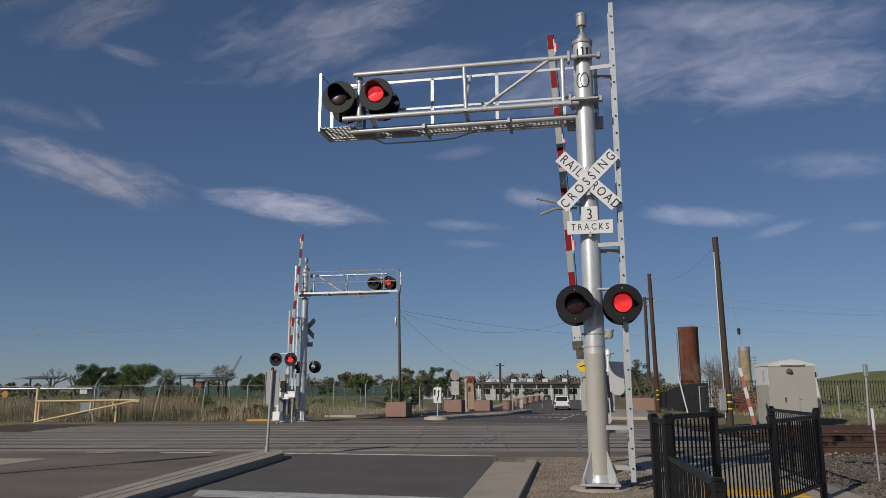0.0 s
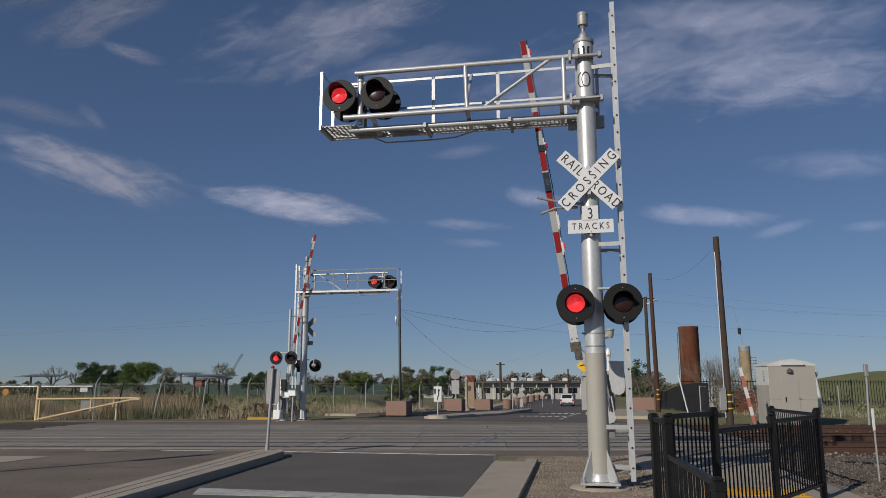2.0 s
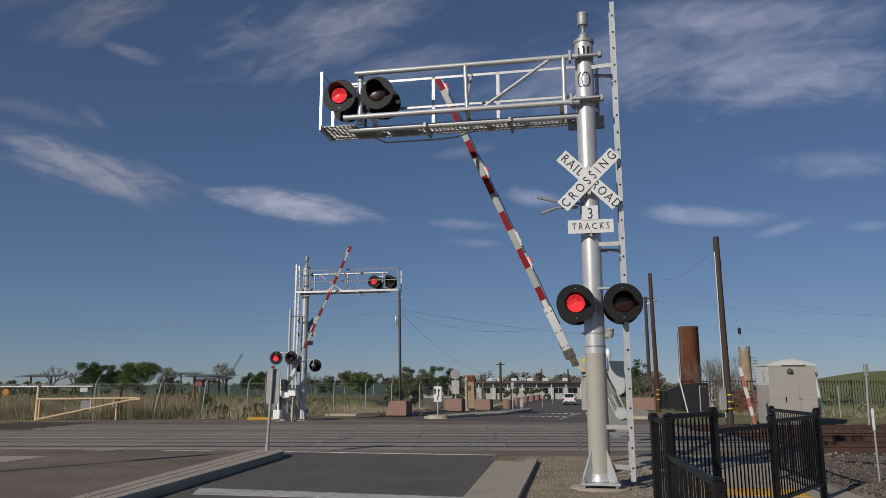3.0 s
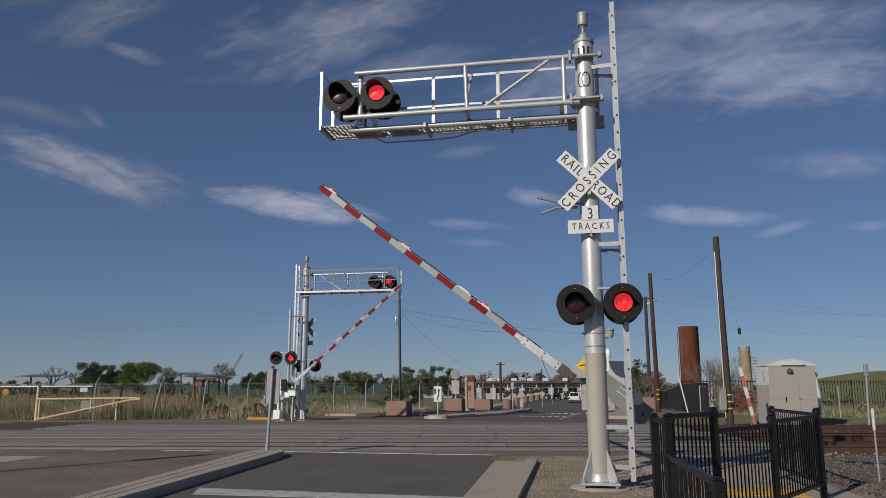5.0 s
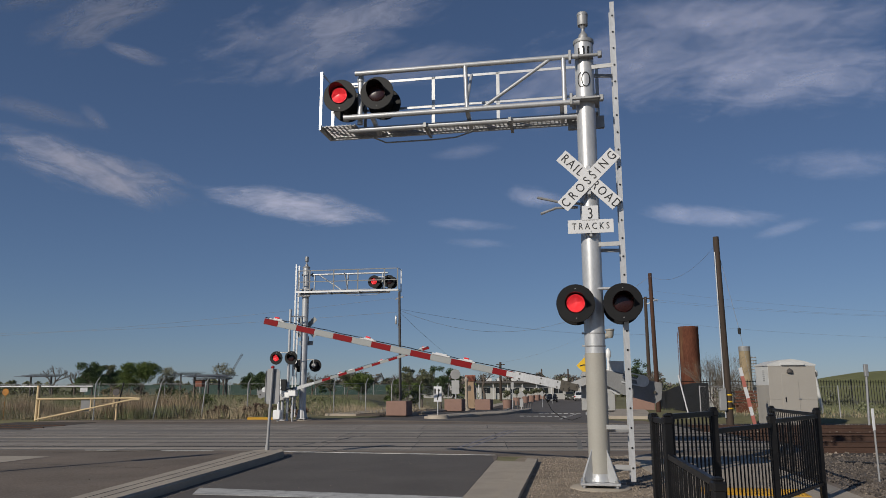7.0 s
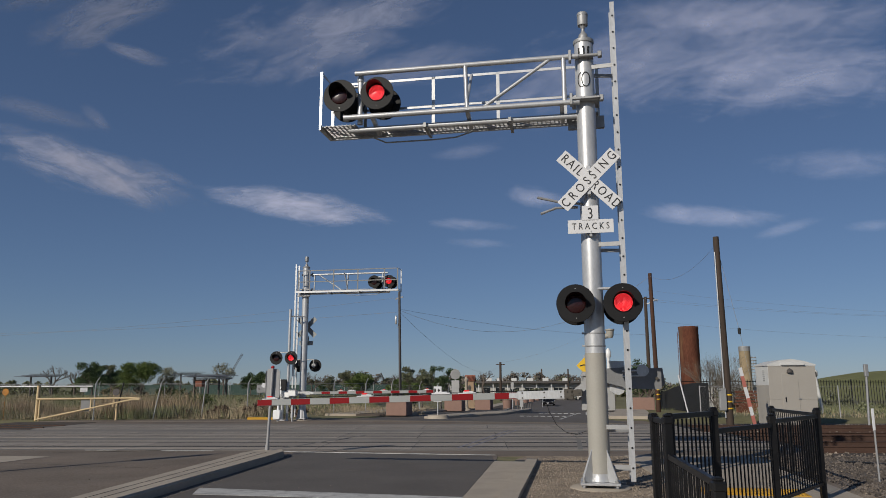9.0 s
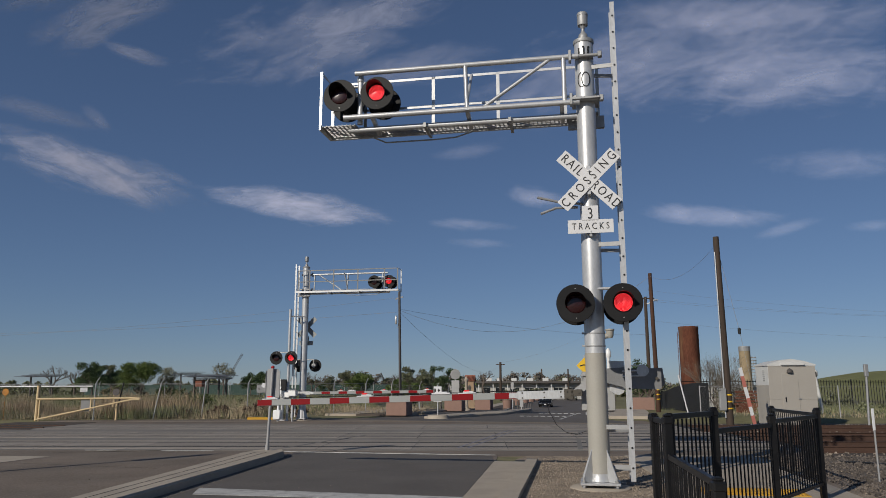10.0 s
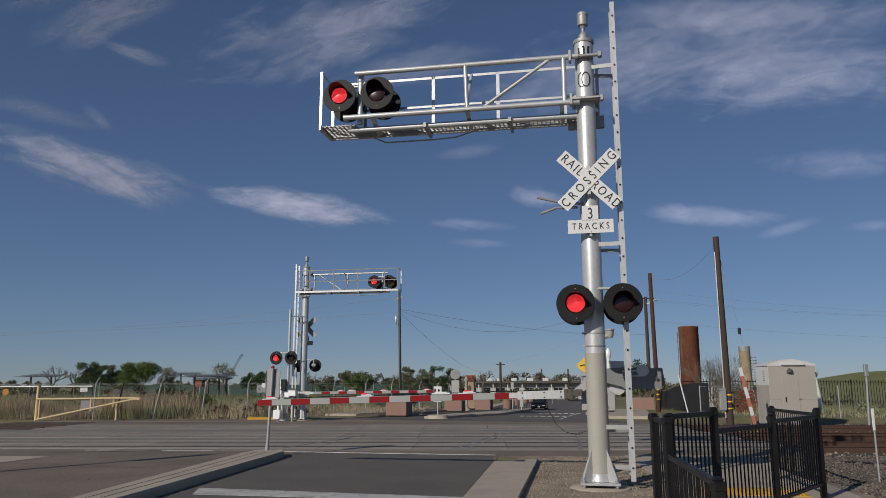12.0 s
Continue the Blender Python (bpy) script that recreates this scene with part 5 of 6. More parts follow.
# ---- stacks ----
def stack(label, x, y, r, top, m, seg=28):
    t = thing("chimney_stack", label, "stack", pose(x, y, fall(x, y)))
    top -= fall(x, y)
    part("shell", Build().lathe([(r * 1.02, 0), (r, top - 0.25), (r * 1.03, top - 0.22), (r * 1.03, top), (r * 0.93, top), (r * 0.93, top - 1.2)], seg=seg), m, t)
    return t, top
t, h = stack("tall rust-brown steel stack with pale streaks", 19.82, 60, 0.77, 6.2, RUST)
lad = Build()
for s in (-0.05, 0.05):
    lad.tube((-0.9, s, 0), (-0.9, s, h - 0.4), 0.012, seg=5)
for k in range(20):
    lad.tube((-0.9, -0.15, 0.3 * k + .3), (-0.82, 0.15, 0.3 * k + .3), 0.012, seg=5)
part("ladder", lad, RUST, t)
t, h = stack("tan painted tank tower with a caged ladder", 32.3, 80, 0.58, 5.6, TANK)
part("cap_band", Build().lathe([(0.6, h - 0.5), (0.61, h - 0.45), (0.61, h), (0.5, h + .02)], seg=24), GALVD, t)
lad = Build()
for k in range(10):
    lad.lathe([(0.3, 0), (0.32, 0.02), (0.32, 0.05), (0.3, 0.07)], (0.85, -0.1, h - 1.2 - 0.32 * k), seg=10)
for a in range(5):
    lad.tube((0.85 + 0.3 * math.cos(a * 1.25), -0.1 + 0.3 * math.sin(a * 1.25), h - 4.2), (0.85 + 0.3 * math.cos(a * 1.25), -0.1 + 0.3 * math.sin(a * 1.25), h - 1.0), 0.015, seg=5)
part("ladder_cage", lad, GALVD, t)
shed = thing("shed", "low pale blue-grey shed behind the wire fence", "shed", pose(33.0, 84, fall(33, 84)))
part("wall", Build().box((0, 0, 1.35), (7.5, 3, 2.7), 0.02), WALLW, shed)
part("roof", Build().box((0, 0, 2.78), (7.9, 3.4, 0.14), 0.02), GALVD, shed)
scrap = thing("scrap_pile", "stack of rusty steel beams in the yard", "scrap", pose(18.0, 44.5, fall(18, 44.5)) @ Matrix.Diagonal((0.62, 0.8, 1.1, 1)))
for k in range(5):
    part("beam", Build().box((0.1 * (k % 2), 0.1 * k, 0.45 + 0.16 * k), (2.6 - 0.15 * k, 0.3, 0.12), 0.01), RUST, scrap)
part("trestle", Build().box((0, 0.2, 0.2), (2.0, 0.8, 0.4), 0.02), RUST, scrap)

# ---- poles and lines ----
def pole(label, x, y, top, r, m, lean=0.0, bands=False):
    z = fall(x, y)
    p = thing("utility_pole", label, "pole", pose(x, y, z), "poles")
    part("shaft", Build().tube((0, 0, -0.3), (lean, 0, top - z), r, r * 0.78, seg=14), m, p)
    if bands:
        for k in range(3):
            part("reflective_band", Build().lathe([(r * 1.02, 0.75 + 0.28 * k), (r * 1.03, 0.76 + 0.28 * k), (r * 1.03, 0.80 + 0.28 * k), (r * 1.02, 0.81 + 0.28 * k)], (0.0, 0, 0), seg=14), SIGNY, p)
    return p
p = pole("weathered wooden utility pole with conduit", 11.95, 31.6, 7.92, 0.16, POLEWOOD, -0.07, True)
part("conduit", Build().tube((-0.2, -0.1, 0.4), (-0.2, -0.1, 7.4), 0.028, seg=8), GALV, p)
part("meter_box", Build().box((-0.3, -0.16, 1.15), (0.28, 0.16, 0.9), 0.02), ALU, p)
part("meter", Build().lathe([(0.1, -0.26), (0.1, -0.14), (0.0, -0.3)], (-0.42, 0, 1.55), "y", 14), ALU, p)
p = pole("dark red-brown wooden pole with yellow bands", 13.1, 46, 8.48, 0.145, REDWOOD, -0.1, True)
p = pole("tall brown utility pole with climbing steps", 20.6, 75, 10.4, 0.2, POLEWOOD, 0.0)
part("crossarm", Build().bar((-0.9, 0, 11.2), (0.9, 0, 11.2), 0.1, 0.12), POLEWOOD, p)
part("conduit", Build().tube((0.5, -0.2, 0.4), (0.5, -0.2, 9.5), 0.03, seg=6).tube((0.75, -0.2, 0.4), (0.75, -0.2, 9.0), 0.03, seg=6), GALVD, p)
part("lamp_head", Build().tube((0.1, -0.2, 10.6), (0.9, -0.4, 11.0), 0.06).box((0.95, -0.4, 11.0), (0.4, 0.2, 0.14), 0.03), GALV, p)
p = pole("dark weathered pole with transformer fuse", -2.3, 41, 6.72, 0.085, FASCIA, -0.12)
part("fuse", Build().lathe([(0.03, 4.9), (0.06, 4.95), (0.06, 5.35), (0.02, 5.4)], (-0.28, -0.1, 0), seg=10), GALV, p)
part("bracket", Build().bar((-0.35, 0, 6.3), (0.1, 0, 6.45), 0.05, 0.07).tube((-0.2, 0, 4.7), (-0.05, 0, 5.6), 0.015), GALVD, p)
p = pole("far wooden pole with short crossarm", 11.5, 150, 6.1, 0.28, POLEWOOD)
part("crossarm", Build().bar((-0.9, 0, 7.2), (0.9, 0, 7.2), 0.14, 0.16), POLEWOOD, p)
for x, y, top in ((27.5, 165, 5.0), (25.0, 190, 5.6), (31.0, 150, 3.2)):
    pole("small far pole beyond the building", x, y, top, 0.2, POLEWOOD)

def line(label, a, c, sag, r=0.014):
    n = 16
    a, c = Vector(a), Vector(c)
    pts = [a.lerp(c, i / n) - Vector((0, 0, 4 * sag * (i / n) * (1 - i / n))) for i in range(n + 1)]
    tagged(part("overhead_wire", Build().wire(pts, r * 0.42, 4), GALVD), label, "wire", group="wires")
line("slack dark overhead wire between poles", (-2.42, 41, 5.7), (13.0, 46, 8.3), 2.2, 0.018)
line("thin dark overhead wire between poles", (-2.42, 41, 5.75), (20.6, 75, 6.6), 0.5, 0.018)
line("thin dark overhead wire between poles", (-2.42, 41, 5.6), (11.4, 150, 5.6), 2.3, 0.02)
line("thin dark overhead wire between poles", (-2.42, 41, 5.6), (-60, 60, 6.2), 0.8, 0.016)
line("thin dark overhead wire between poles", (-2.42, 41, 6.4), (-60, 70, 6.0), 0.8, 0.014)
line("slack dark wire hung between wooden poles", (11.88, 31.6, 7.6), (13.0, 46, 8.3), 0.75, 0.016)
line("thin dark overhead wire", (13.0, 46, 8.3), (20.6, 75, 10.3), 0.6, 0.016)
for z0, z1 in ((11.1, 9.1), (10.2, 8.95), (10.0, 8.9), (8.0, 6.5)):
    line("thin overhead wire across the yard", (20.6, 75, z0), (60, 82, z1), 0.5, 0.015)
line("thin overhead wire along the road", (11.4, 150, 6.0), (20.6, 75, 9.2), 0.9, 0.02)
ins = thing("line_weight", "small dark weight hung on a wire", "insulator")
part("body", Build().lathe([(0.0, 3.7), (0.06, 3.72), (0.07, 3.95), (0.0, 4.0)], (12.65, 31.7, 0.0), seg=10), INK, ins)
part("stay_wire", Build().wire([(11.9, 31.6, 7.5), (12.65, 31.7, 3.9), (13.3, 31.8, 0.05)], 0.008, 4), GALVD, ins)

SNOW = mat("bright_white_enamel", (0.78, 0.78, 0.77), 0.4, 0, 0.05, 3, 30, 0.03, (0.5, 0.48, 0.45), 0.25)
SIGNBACK = mat("dull_sign_back", (0.252, 0.252, 0.2478), 0.7, 0, 0.08, 3, 40, 0.02)
# ---- street furniture beyond the rails ----
def planter(x, y, w, h, label, round_=False, plant=None, turn=-12):
    t = thing("planter", label, "planter", pose(x, y, fall(x, y) + 0.08, 0, 0, turn), "planters")
    if round_:
        part("bowl", Build().lathe([(0.0, 0.0), (w * 0.42, 0.0), (w * 0.5, h * 0.9), (w * 0.52, h * 0.92), (w * 0.52, h), (w * 0.44, h), (w * 0.42, h - 0.08), (0, h - 0.08)], seg=20), PINK, t)
    else:
        part("trough", Build().box((0, 0, h / 2), (w, w, h), 0.02).box((0, 0, h - 0.02), (w * 0.86, w * 0.86, 0.06), 0.01), PINK, t)
    if plant:
        s = thing("shrub", "small green shrub growing in a planter", "shrub", pose(x, y, fall(x, y) + 0.08 + h - 0.06), "planter shrubs")
        b = Build()
        r = random.Random(int(x * 100))
        for k in range(4):
            limb(b, Vector((0, 0, 0)), Vector((r.gauss(0, .3), r.gauss(0, .3), 1)).normalized(), plant * 0.3, 0.015, 2, r, 0.5)
        part("stems", b, BARK, s)
        part("leaves", crown_mesh(int(x * 50), [(r.gauss(0, .2) * plant, r.gauss(0, .2) * plant, plant * r.uniform(.4, .9), plant * .28) for k in range(6)], 700, 0.05 + y * 0.0004, LEAF2), None, s)

planter(-2.25, 38.9, 1.08, 0.72, "square pink concrete planter with faded paint", turn=-14)
planter(0.75, 47.2, 1.1, 0.72, "square pink concrete planter near the sign post", turn=-14)
planter(2.9, 53.5, 1.1, 0.72, "square pink concrete planter near the sign post", turn=-14)
planter(13.4, 50.5, 1.4, 0.8, "square pink concrete planter across the road", turn=-14)
for x, y, p in ((8.5, 100, 1.3), (11.4, 117, 1.2), (13.9, 128, 1.3), (16.4, 140, 1.2), (18.8, 151, 1.3), (21.8, 165, 1.2), (24.3, 178, 1.2), (26.8, 190, 1.2)):
    planter(x, y, 1.3, 1.15, "round pink concrete planter with a shrub", True, p)

def sign_post(label, x, y, top, plates, lean=0.0, r=0.032, m=None):
    s = thing("sign_post", label, "sign", pose(x, y, fall(x, y), 0, 0, -ROAD))
    part("post", Build().tube((0, 0, 0), (lean, 0, top), r, seg=10), m or GALV, s)
    for name, b, mt, lab in plates:
        part(name, b, mt, s, lab)
    return s

# marker sign on the near island, seen from behind
z0 = 0.15
s = thing("sign_post", "grey metal sign seen from behind on a slim post", "sign", pose(-4.02, 17.45, z0, 0, 0, 0))
part("post", Build().tube((0, 0, 0), (0.06, 0, 1.84), 0.035, seg=12).tube((0, 0, 0), (0, 0, 0.12), 0.05, seg=12), GALVD, s)
part("sign_panel", Build().box((0.06, 0.05, 1.43), (0.335, 0.012, 0.72), 0.004).box((0.06, 0.05, 1.43), (0.26, 0.01, 0.8), 0.004), GALVD, s, "dull grey sign back")
part("panel_rib", Build().box((-0.1, 0.04, 1.43), (0.012, 0.03, 0.72), 0.003).box((0.22, 0.04, 1.43), (0.012, 0.03, 0.72), 0.003), GALVD, s)
part("post_cap", Build().lathe([(0.03, 1.83), (0.042, 1.86), (0.036, 1.89), (0.0, 1.91)], (0.06, 0, 0), seg=10), TAIL, s)

k = sign_post("white traffic sign with black arrow on island nose", -0.25, 36.2, 1.62, [("sign_panel", Build().box((0, -0.04, 1.18), (0.38, 0.01, 0.72), 0.004), WHITE, "white sign with black arrow")], r=0.028)
arrow = Build().slab([(-0.02, -0.28), (0.03, -0.28), (0.03, -0.18), (0.09, -0.04), (0.09, 0.14), (0.14, 0.14), (0.07, 0.27), (0.0, 0.14), (0.04, 0.14), (0.04, -0.02), (-0.02, -0.17)], 0, 0.004)
part("arrow", arrow, INK, k.children[1], at=pose(-0.01, -0.046, 1.18, 90, 0, 0))
part("island_mark", Build().slab([(-0.15, 0.0), (-0.12, -0.04), (-0.08, 0.02), (-0.07, 0.26), (-0.16, 0.26)], 0, 0.004), INK, k.children[1], at=pose(-0.01, -0.046, 1.18, 90, 0, 0))

st = sign_post("round sign and plate seen from behind", 0.8, 48, 2.65, [
    ("sign_disc", Build().lathe([(0, -0.05), (0.3, -0.05), (0.34, -0.045), (0.33, -0.04), (0, -0.04)], (0, 0, 2.35), "y", 8), SIGNBACK, "grey back of a sign"),
    ("sign_plate", Build().box((0, -0.045, 1.55), (0.5, 0.01, 0.85), 0.004), ALU, "grey back of a plate")])
st = thing("lamp_column", "short pale concrete lamp column", "lamp post", pose(1.55, 50, fall(1.55, 50)))
part("column", Build().lathe([(0.28, 0), (0.28, 0.12), (0.14, 0.2), (0.11, 0.4), (0.09, 1.9), (0.13, 1.98), (0.15, 2.1), (0.0, 2.3)], seg=16), CONC, st)
tw = thing("gate_tower", "small tan stucco tower with red tile roof", "tower", pose(2.25, 62, fall(2.25, 62), 0, 0, -12) @ Matrix.Diagonal((0.72, 0.72, 1, 1)))
tb = Build()
pr = [(0.72, 0), (0.62, 0.3), (0.56, 1.1), (0.46, 2.3), (0.48, 2.35)]
for (r0, a), (r1, c) in zip(pr, pr[1:]):
    tb.add([(sx * r, sy * r, z) for r, z in ((r0, a), (r1, c)) for sx, sy in ((-1, -1), (1, -1), (1, 1), (-1, 1))], [(i, (i + 1) % 4, 4 + (i + 1) % 4, 4 + i) for i in range(4)])
part("body", tb, STUCCO, tw)
part("niche", Build().box((0, -0.5, 1.75), (0.34, 0.06, 0.3), 0.01).lathe([(0.0, -0.03), (0.17, -0.03), (0.17, 0.03), (0, 0.03)], (0, -0.5, 1.9), "y", 14), FASCIA, tw, "dark arched niche")
rfm = Build().tube((0, -0.62, 0), (0, 0.0, 0.34), 0.075, seg=7).mesh("roof_tile", TILE)
for i in range(8):
    part("roof_tile", rfm, None, tw, at=pose(-0.52 + 0.15 * i, 0, 2.42))
    part("roof_tile", rfm, None, tw, at=pose(-0.52 + 0.15 * i, 0, 2.42, 0, 0, 180))
part("ridge", Build().tube((-0.6, 0, 2.8), (0.6, 0, 2.8), 0.08, seg=8), TILE, tw)
part("eave", Build().box((0, 0, 2.37), (1.1, 1.1, 0.06), 0.01), STUCCO, tw)
for x, y, top in ((4.9, 47.2, 0.85), (5.2, 56.5, 2.1), (9.5, 92, 2.2), (14.2, 108, 2.2), (18.6, 128, 2.0)):
    pl = [("sign_plate", Build().box((0, -0.03, top - 0.28), (0.22, 0.01, 0.5), 0.003), ALU, "grey plate")] if top < 2.15 else [("sign_diamond", Build().box((0, 0, 0), (0.62, 0.01, 0.62), 0.003, pose(0, -0.03, top - 0.3, 0, 45, 0)), ALU, "grey back of a diamond sign")]
    sign_post("small roadside sign on a thin post", x, y, top, pl)
for i in range(7):
    x, y = 6.2 + 0.22 * i * 3, 66 + i * 3.6
    tagged(part("bollard", Build().lathe([(0.07, 0), (0.07, 0.7), (0.05, 0.78), (0, 0.8)], (x, y, fall(x, y) + 0.1), seg=8), FASCIA), "short dark wooden bollard beside planters", "bollard", "bollards")

# yellow warning sign behind the near gate
ys = thing("sign_post", "yellow diamond warning sign on a post", "sign", pose(7.66, 40.5, 0, 0, 0, -ROAD))
part("post", Build().tube((0, 0, 0), (0, 0, 3.2), 0.035, seg=8), GALV, ys)
yd = part("sign_panel", Build().box((0, 0, 0), (0.62, 0.01, 0.62), 0.004, pose(0, -0.05, 2.62, 0, 45, 0)), SIGNY, ys, "yellow diamond panel")
part("symbol", Build().bar((-0.25, -0.058, 2.6), (-0.05, -0.058, 2.66), 0.01, 0.06).bar((-0.05, -0.058, 2.66), (0.12, -0.058, 2.62), 0.01, 0.06), INK, yd)

# equipment case behind the mast
eq = thing("equipment_case", "grey metal relay case with a hooded vent pipe", "cabinet", pose(3.55, 15.6, 0, 0, 0, -ROAD))
part("case", Build().box((-0.36, 0, 1.5), (0.34, 0.4, 0.9), 0.02), ALU, eq)
part("case_post", Build().tube((-0.36, 0, 0), (-0.36, 0, 1.1), 0.06, seg=12), GALV, eq)
part("vent_pipe", Build().tube((-0.25, 0.1, 1.4), (-0.25, 0.1, 2.62), 0.04, seg=12).tube((-0.25, 0.1, 2.6), (-0.06, 0.1, 2.62), 0.055, seg=12).lathe([(0.045, 2.57), (0.075, 2.62), (0.08, 2.72), (0.095, 2.73), (0.095, 2.76), (0, 2.77)], (-0.04, 0.1, 0), seg=14), TANPAINT, eq)
part("globe", Build().lathe([(0.035, 2.1), (0.035, 2.15), (0.055, 2.18), (0.062, 2.24), (0.05, 2.3), (0.02, 2.34), (0.0, 2.35)], (-0.1, -0.1, 0), seg=16).tube((-0.1, -0.1, 1.9), (-0.1, -0.1, 2.12), 0.03).bar((-0.3, -0.1, 1.9), (-0.08, -0.1, 1.9), 0.04, 0.04), SNOW, eq, "pale glass lamp globe")

FADED = mat("faded_red_sheeting", (0.42, 0.1428, 0.1092), 0.6, 0, 0.1, 4, 40, 0.02)
# slim posts by the railings
sp = thing("marker_post", "thin white marker post leaning beside tracks", "post", pose(11.7, 36.0, 0))
part("shaft", Build().tube((0, 0, 0), (-0.42, 0, 2.05), 0.034, seg=8), WHITE, sp)
sp = thing("striped_post", "short red and white striped arm standing on end", "gate arm", pose(12.1, 29.4, -0.1))
part("board", Build().bar((0, 0, 0), (-0.45, 0, 2.35), 0.13, 0.03, (0, 1, 0)), WHITE, sp)
for a, c in ((0.04, 0.22), (0.36, 0.5), (0.68, 0.86)):
    part("red_stripe", Build().bar((-0.45 * a, -0.0, 2.35 * a), (-0.45 * c, -0.0, 2.35 * c), 0.132, 0.034, (0, 1, 0)), FADED, sp)
sp = thing("marker_post", "thin white topped marker post in the gravel", "post", pose(7.2, 12.7, 0))
part("shaft", Build().tube((0, 0, 0), (0.0, 0, 0.85), 0.016, seg=8), GALVD, sp)
part("reflector", Build().box((0, 0, 1.02), (0.045, 0.012, 0.36), 0.003), WHITE, sp)
sp = thing("signal_post", "slim galvanised post with a boxed head", "post", pose(17.1, 30.5, -0.15))
part("shaft", Build().tube((0, 0, 0), (0.1, 0, 2.25), 0.045, seg=8), GALVD, sp)
part("head", Build().box((0.1, 0, 2.3), (0.16, 0.12, 0.5), 0.02), GALVD, sp)
sp = thing("vent_post", "white vent post with a capped head", "post", pose(21.2, 42.5, 0))
part("shaft", Build().tube((0.1, 0, 0), (-0.15, 0, 2.1), 0.09, seg=10), CABINW, sp)
part("cap", Build().lathe([(0.12, 2.05), (0.16, 2.1), (0.16, 2.3), (0.05, 2.45), (0, 2.46)], (-0.15, 0, 0), seg=10), CABINW, sp)
for i in range(2):
    cable = [(8.2 + 0.25 * k, 15.6 - 0.22 * k + 0.3 * math.sin(k * 0.9 + i), 0.03) for k in range(16)]
    tagged(part("cable", Build().wire(cable, 0.022, 6), BLACK), "black cable lying on the gravel", "cable")
slack = tagged(part("cable", Build().wire([(0, 0, 0), (0.08, 0, -0.25), (0.2, 0, -0.47), (0.36, 0.02, -0.6), (0.55, 0.05, -0.64), (0.72, 0.12, -0.58)], 0.0055, 6), BLACK), "black slack cable hanging under the gate arm", "cable")

# shrubs and small things by the far signal
fb = thing("equipment_case", "white and silver gate drive cabinet by the far signal", "cabinet", pose(-7.45, 34.2, 0, 0, 0, -ROAD))
part("case", Build().box((0, 0, 1.5), (0.5, 0.35, 0.75), 0.05).box((0.35, 0.1, 1.2), (0.34, 0.3, 0.3), 0.02), SNOW, fb)
part("door", Build().box((0.0, -0.19, 1.5), (0.42, 0.03, 0.62), 0.012).box((0.18, -0.21, 1.5), (0.03, 0.03, 0.1), 0.005), SNOW, fb)
part("junction_box", Build().box((0.72, -0.1, 1.25), (0.36, 0.3, 0.24), 0.02).box((0.72, -0.1, 1.39), (0.4, 0.34, 0.03), 0.006), SNOW, fb)
part("box_stand", Build().tube((0.72, -0.1, 0.0), (0.72, -0.1, 1.15), 0.035), GALV, fb)
part("junction_box", Build().lathe([(0.12, 0.0), (0.15, 0.05), (0.15, 0.3), (0.09, 0.36), (0.0, 0.37)], (-0.12, -0.2, 1.72), seg=14), SNOW, fb)
part("bell_cover", Build().box((0.28, -0.16, 1.62), (0.28, 0.1, 0.5), 0.02), BLACK, fb)
part("lower_case", Build().box((0.0, -0.05, 0.3), (0.36, 0.3, 0.42), 0.04).tube((0, 0, 0.0), (0, 0, 1.2), 0.06), SNOW, fb)
bw = tagged(part("low_kerb", Build().box((-8.6, 35.9, 0.05), (1.3, 0.16, 0.14), 0.02), YELLOW), "yellow painted kerb edge by the far signal", "kerb")

# ---- solar canopies and crane in the field ----
def canopy(x, y, w, d, top, tilt):
    z = fall(x, y)
    t = thing("solar_canopy", "dark solar panel canopy on steel posts", "solar canopy", pose(x, y, z), "solar canopies")
    for i in range(4):
        for j in range(3):
            part("solar_panel", Build().box(((i - 1.5) * w / 4, (j - 1) * d / 3, top - z + (j - 1) * tilt), (w / 4 - 0.05, d / 3 - 0.05, 0.06), 0.01), BLUEGREY, t)
    for s in (-0.3, 0.3):
        part("post", Build().tube((s * w, 0, 0), (s * w, 0, top - z - 0.1), 0.12, seg=10), FASCIA, t)
    part("beam", Build().bar((-w / 2, 0, top - z - 0.14), (w / 2, 0, top - z - 0.14), 0.12, 0.16), GALVD, t)
canopy(-26.4, 84, 4.6, 4.6, 2.72, 0.16)
canopy(-24.0, 80, 3.2, 4.6, 2.5, 0.16)
canopy(-37.3, 110, 3.6, 5.0, 3.4, 0.18)
canopy(-52.4, 98, 4.4, 5.0, 2.95, 0.18)
hut = thing("water_tank", "small rust-red box tank on legs by solar canopies", "tank", pose(-32.4, 100, fall(-32, 100)))
part("wall", Build().box((0, 0, 1.9), (1.15, 1.4, 0.86), 0.03), TILE, hut)
for x, y in ((-0.5, -0.6), (0.5, -0.6), (-0.5, 0.6), (0.5, 0.6)):
    part("leg", Build().tube((x, y, 0), (x, y, 1.5), 0.05, seg=8), FASCIA, hut)
part("roof", Build().box((0, 0, 2.36), (1.5, 1.8, 0.12), 0.03), FASCIA, hut)
cr = thing("crane", "distant dark lattice crane boom", "crane", pose(-42.6, 150, fall(-42.6, 150)) @ Matrix.Scale(0.8, 4))
cb = Build()
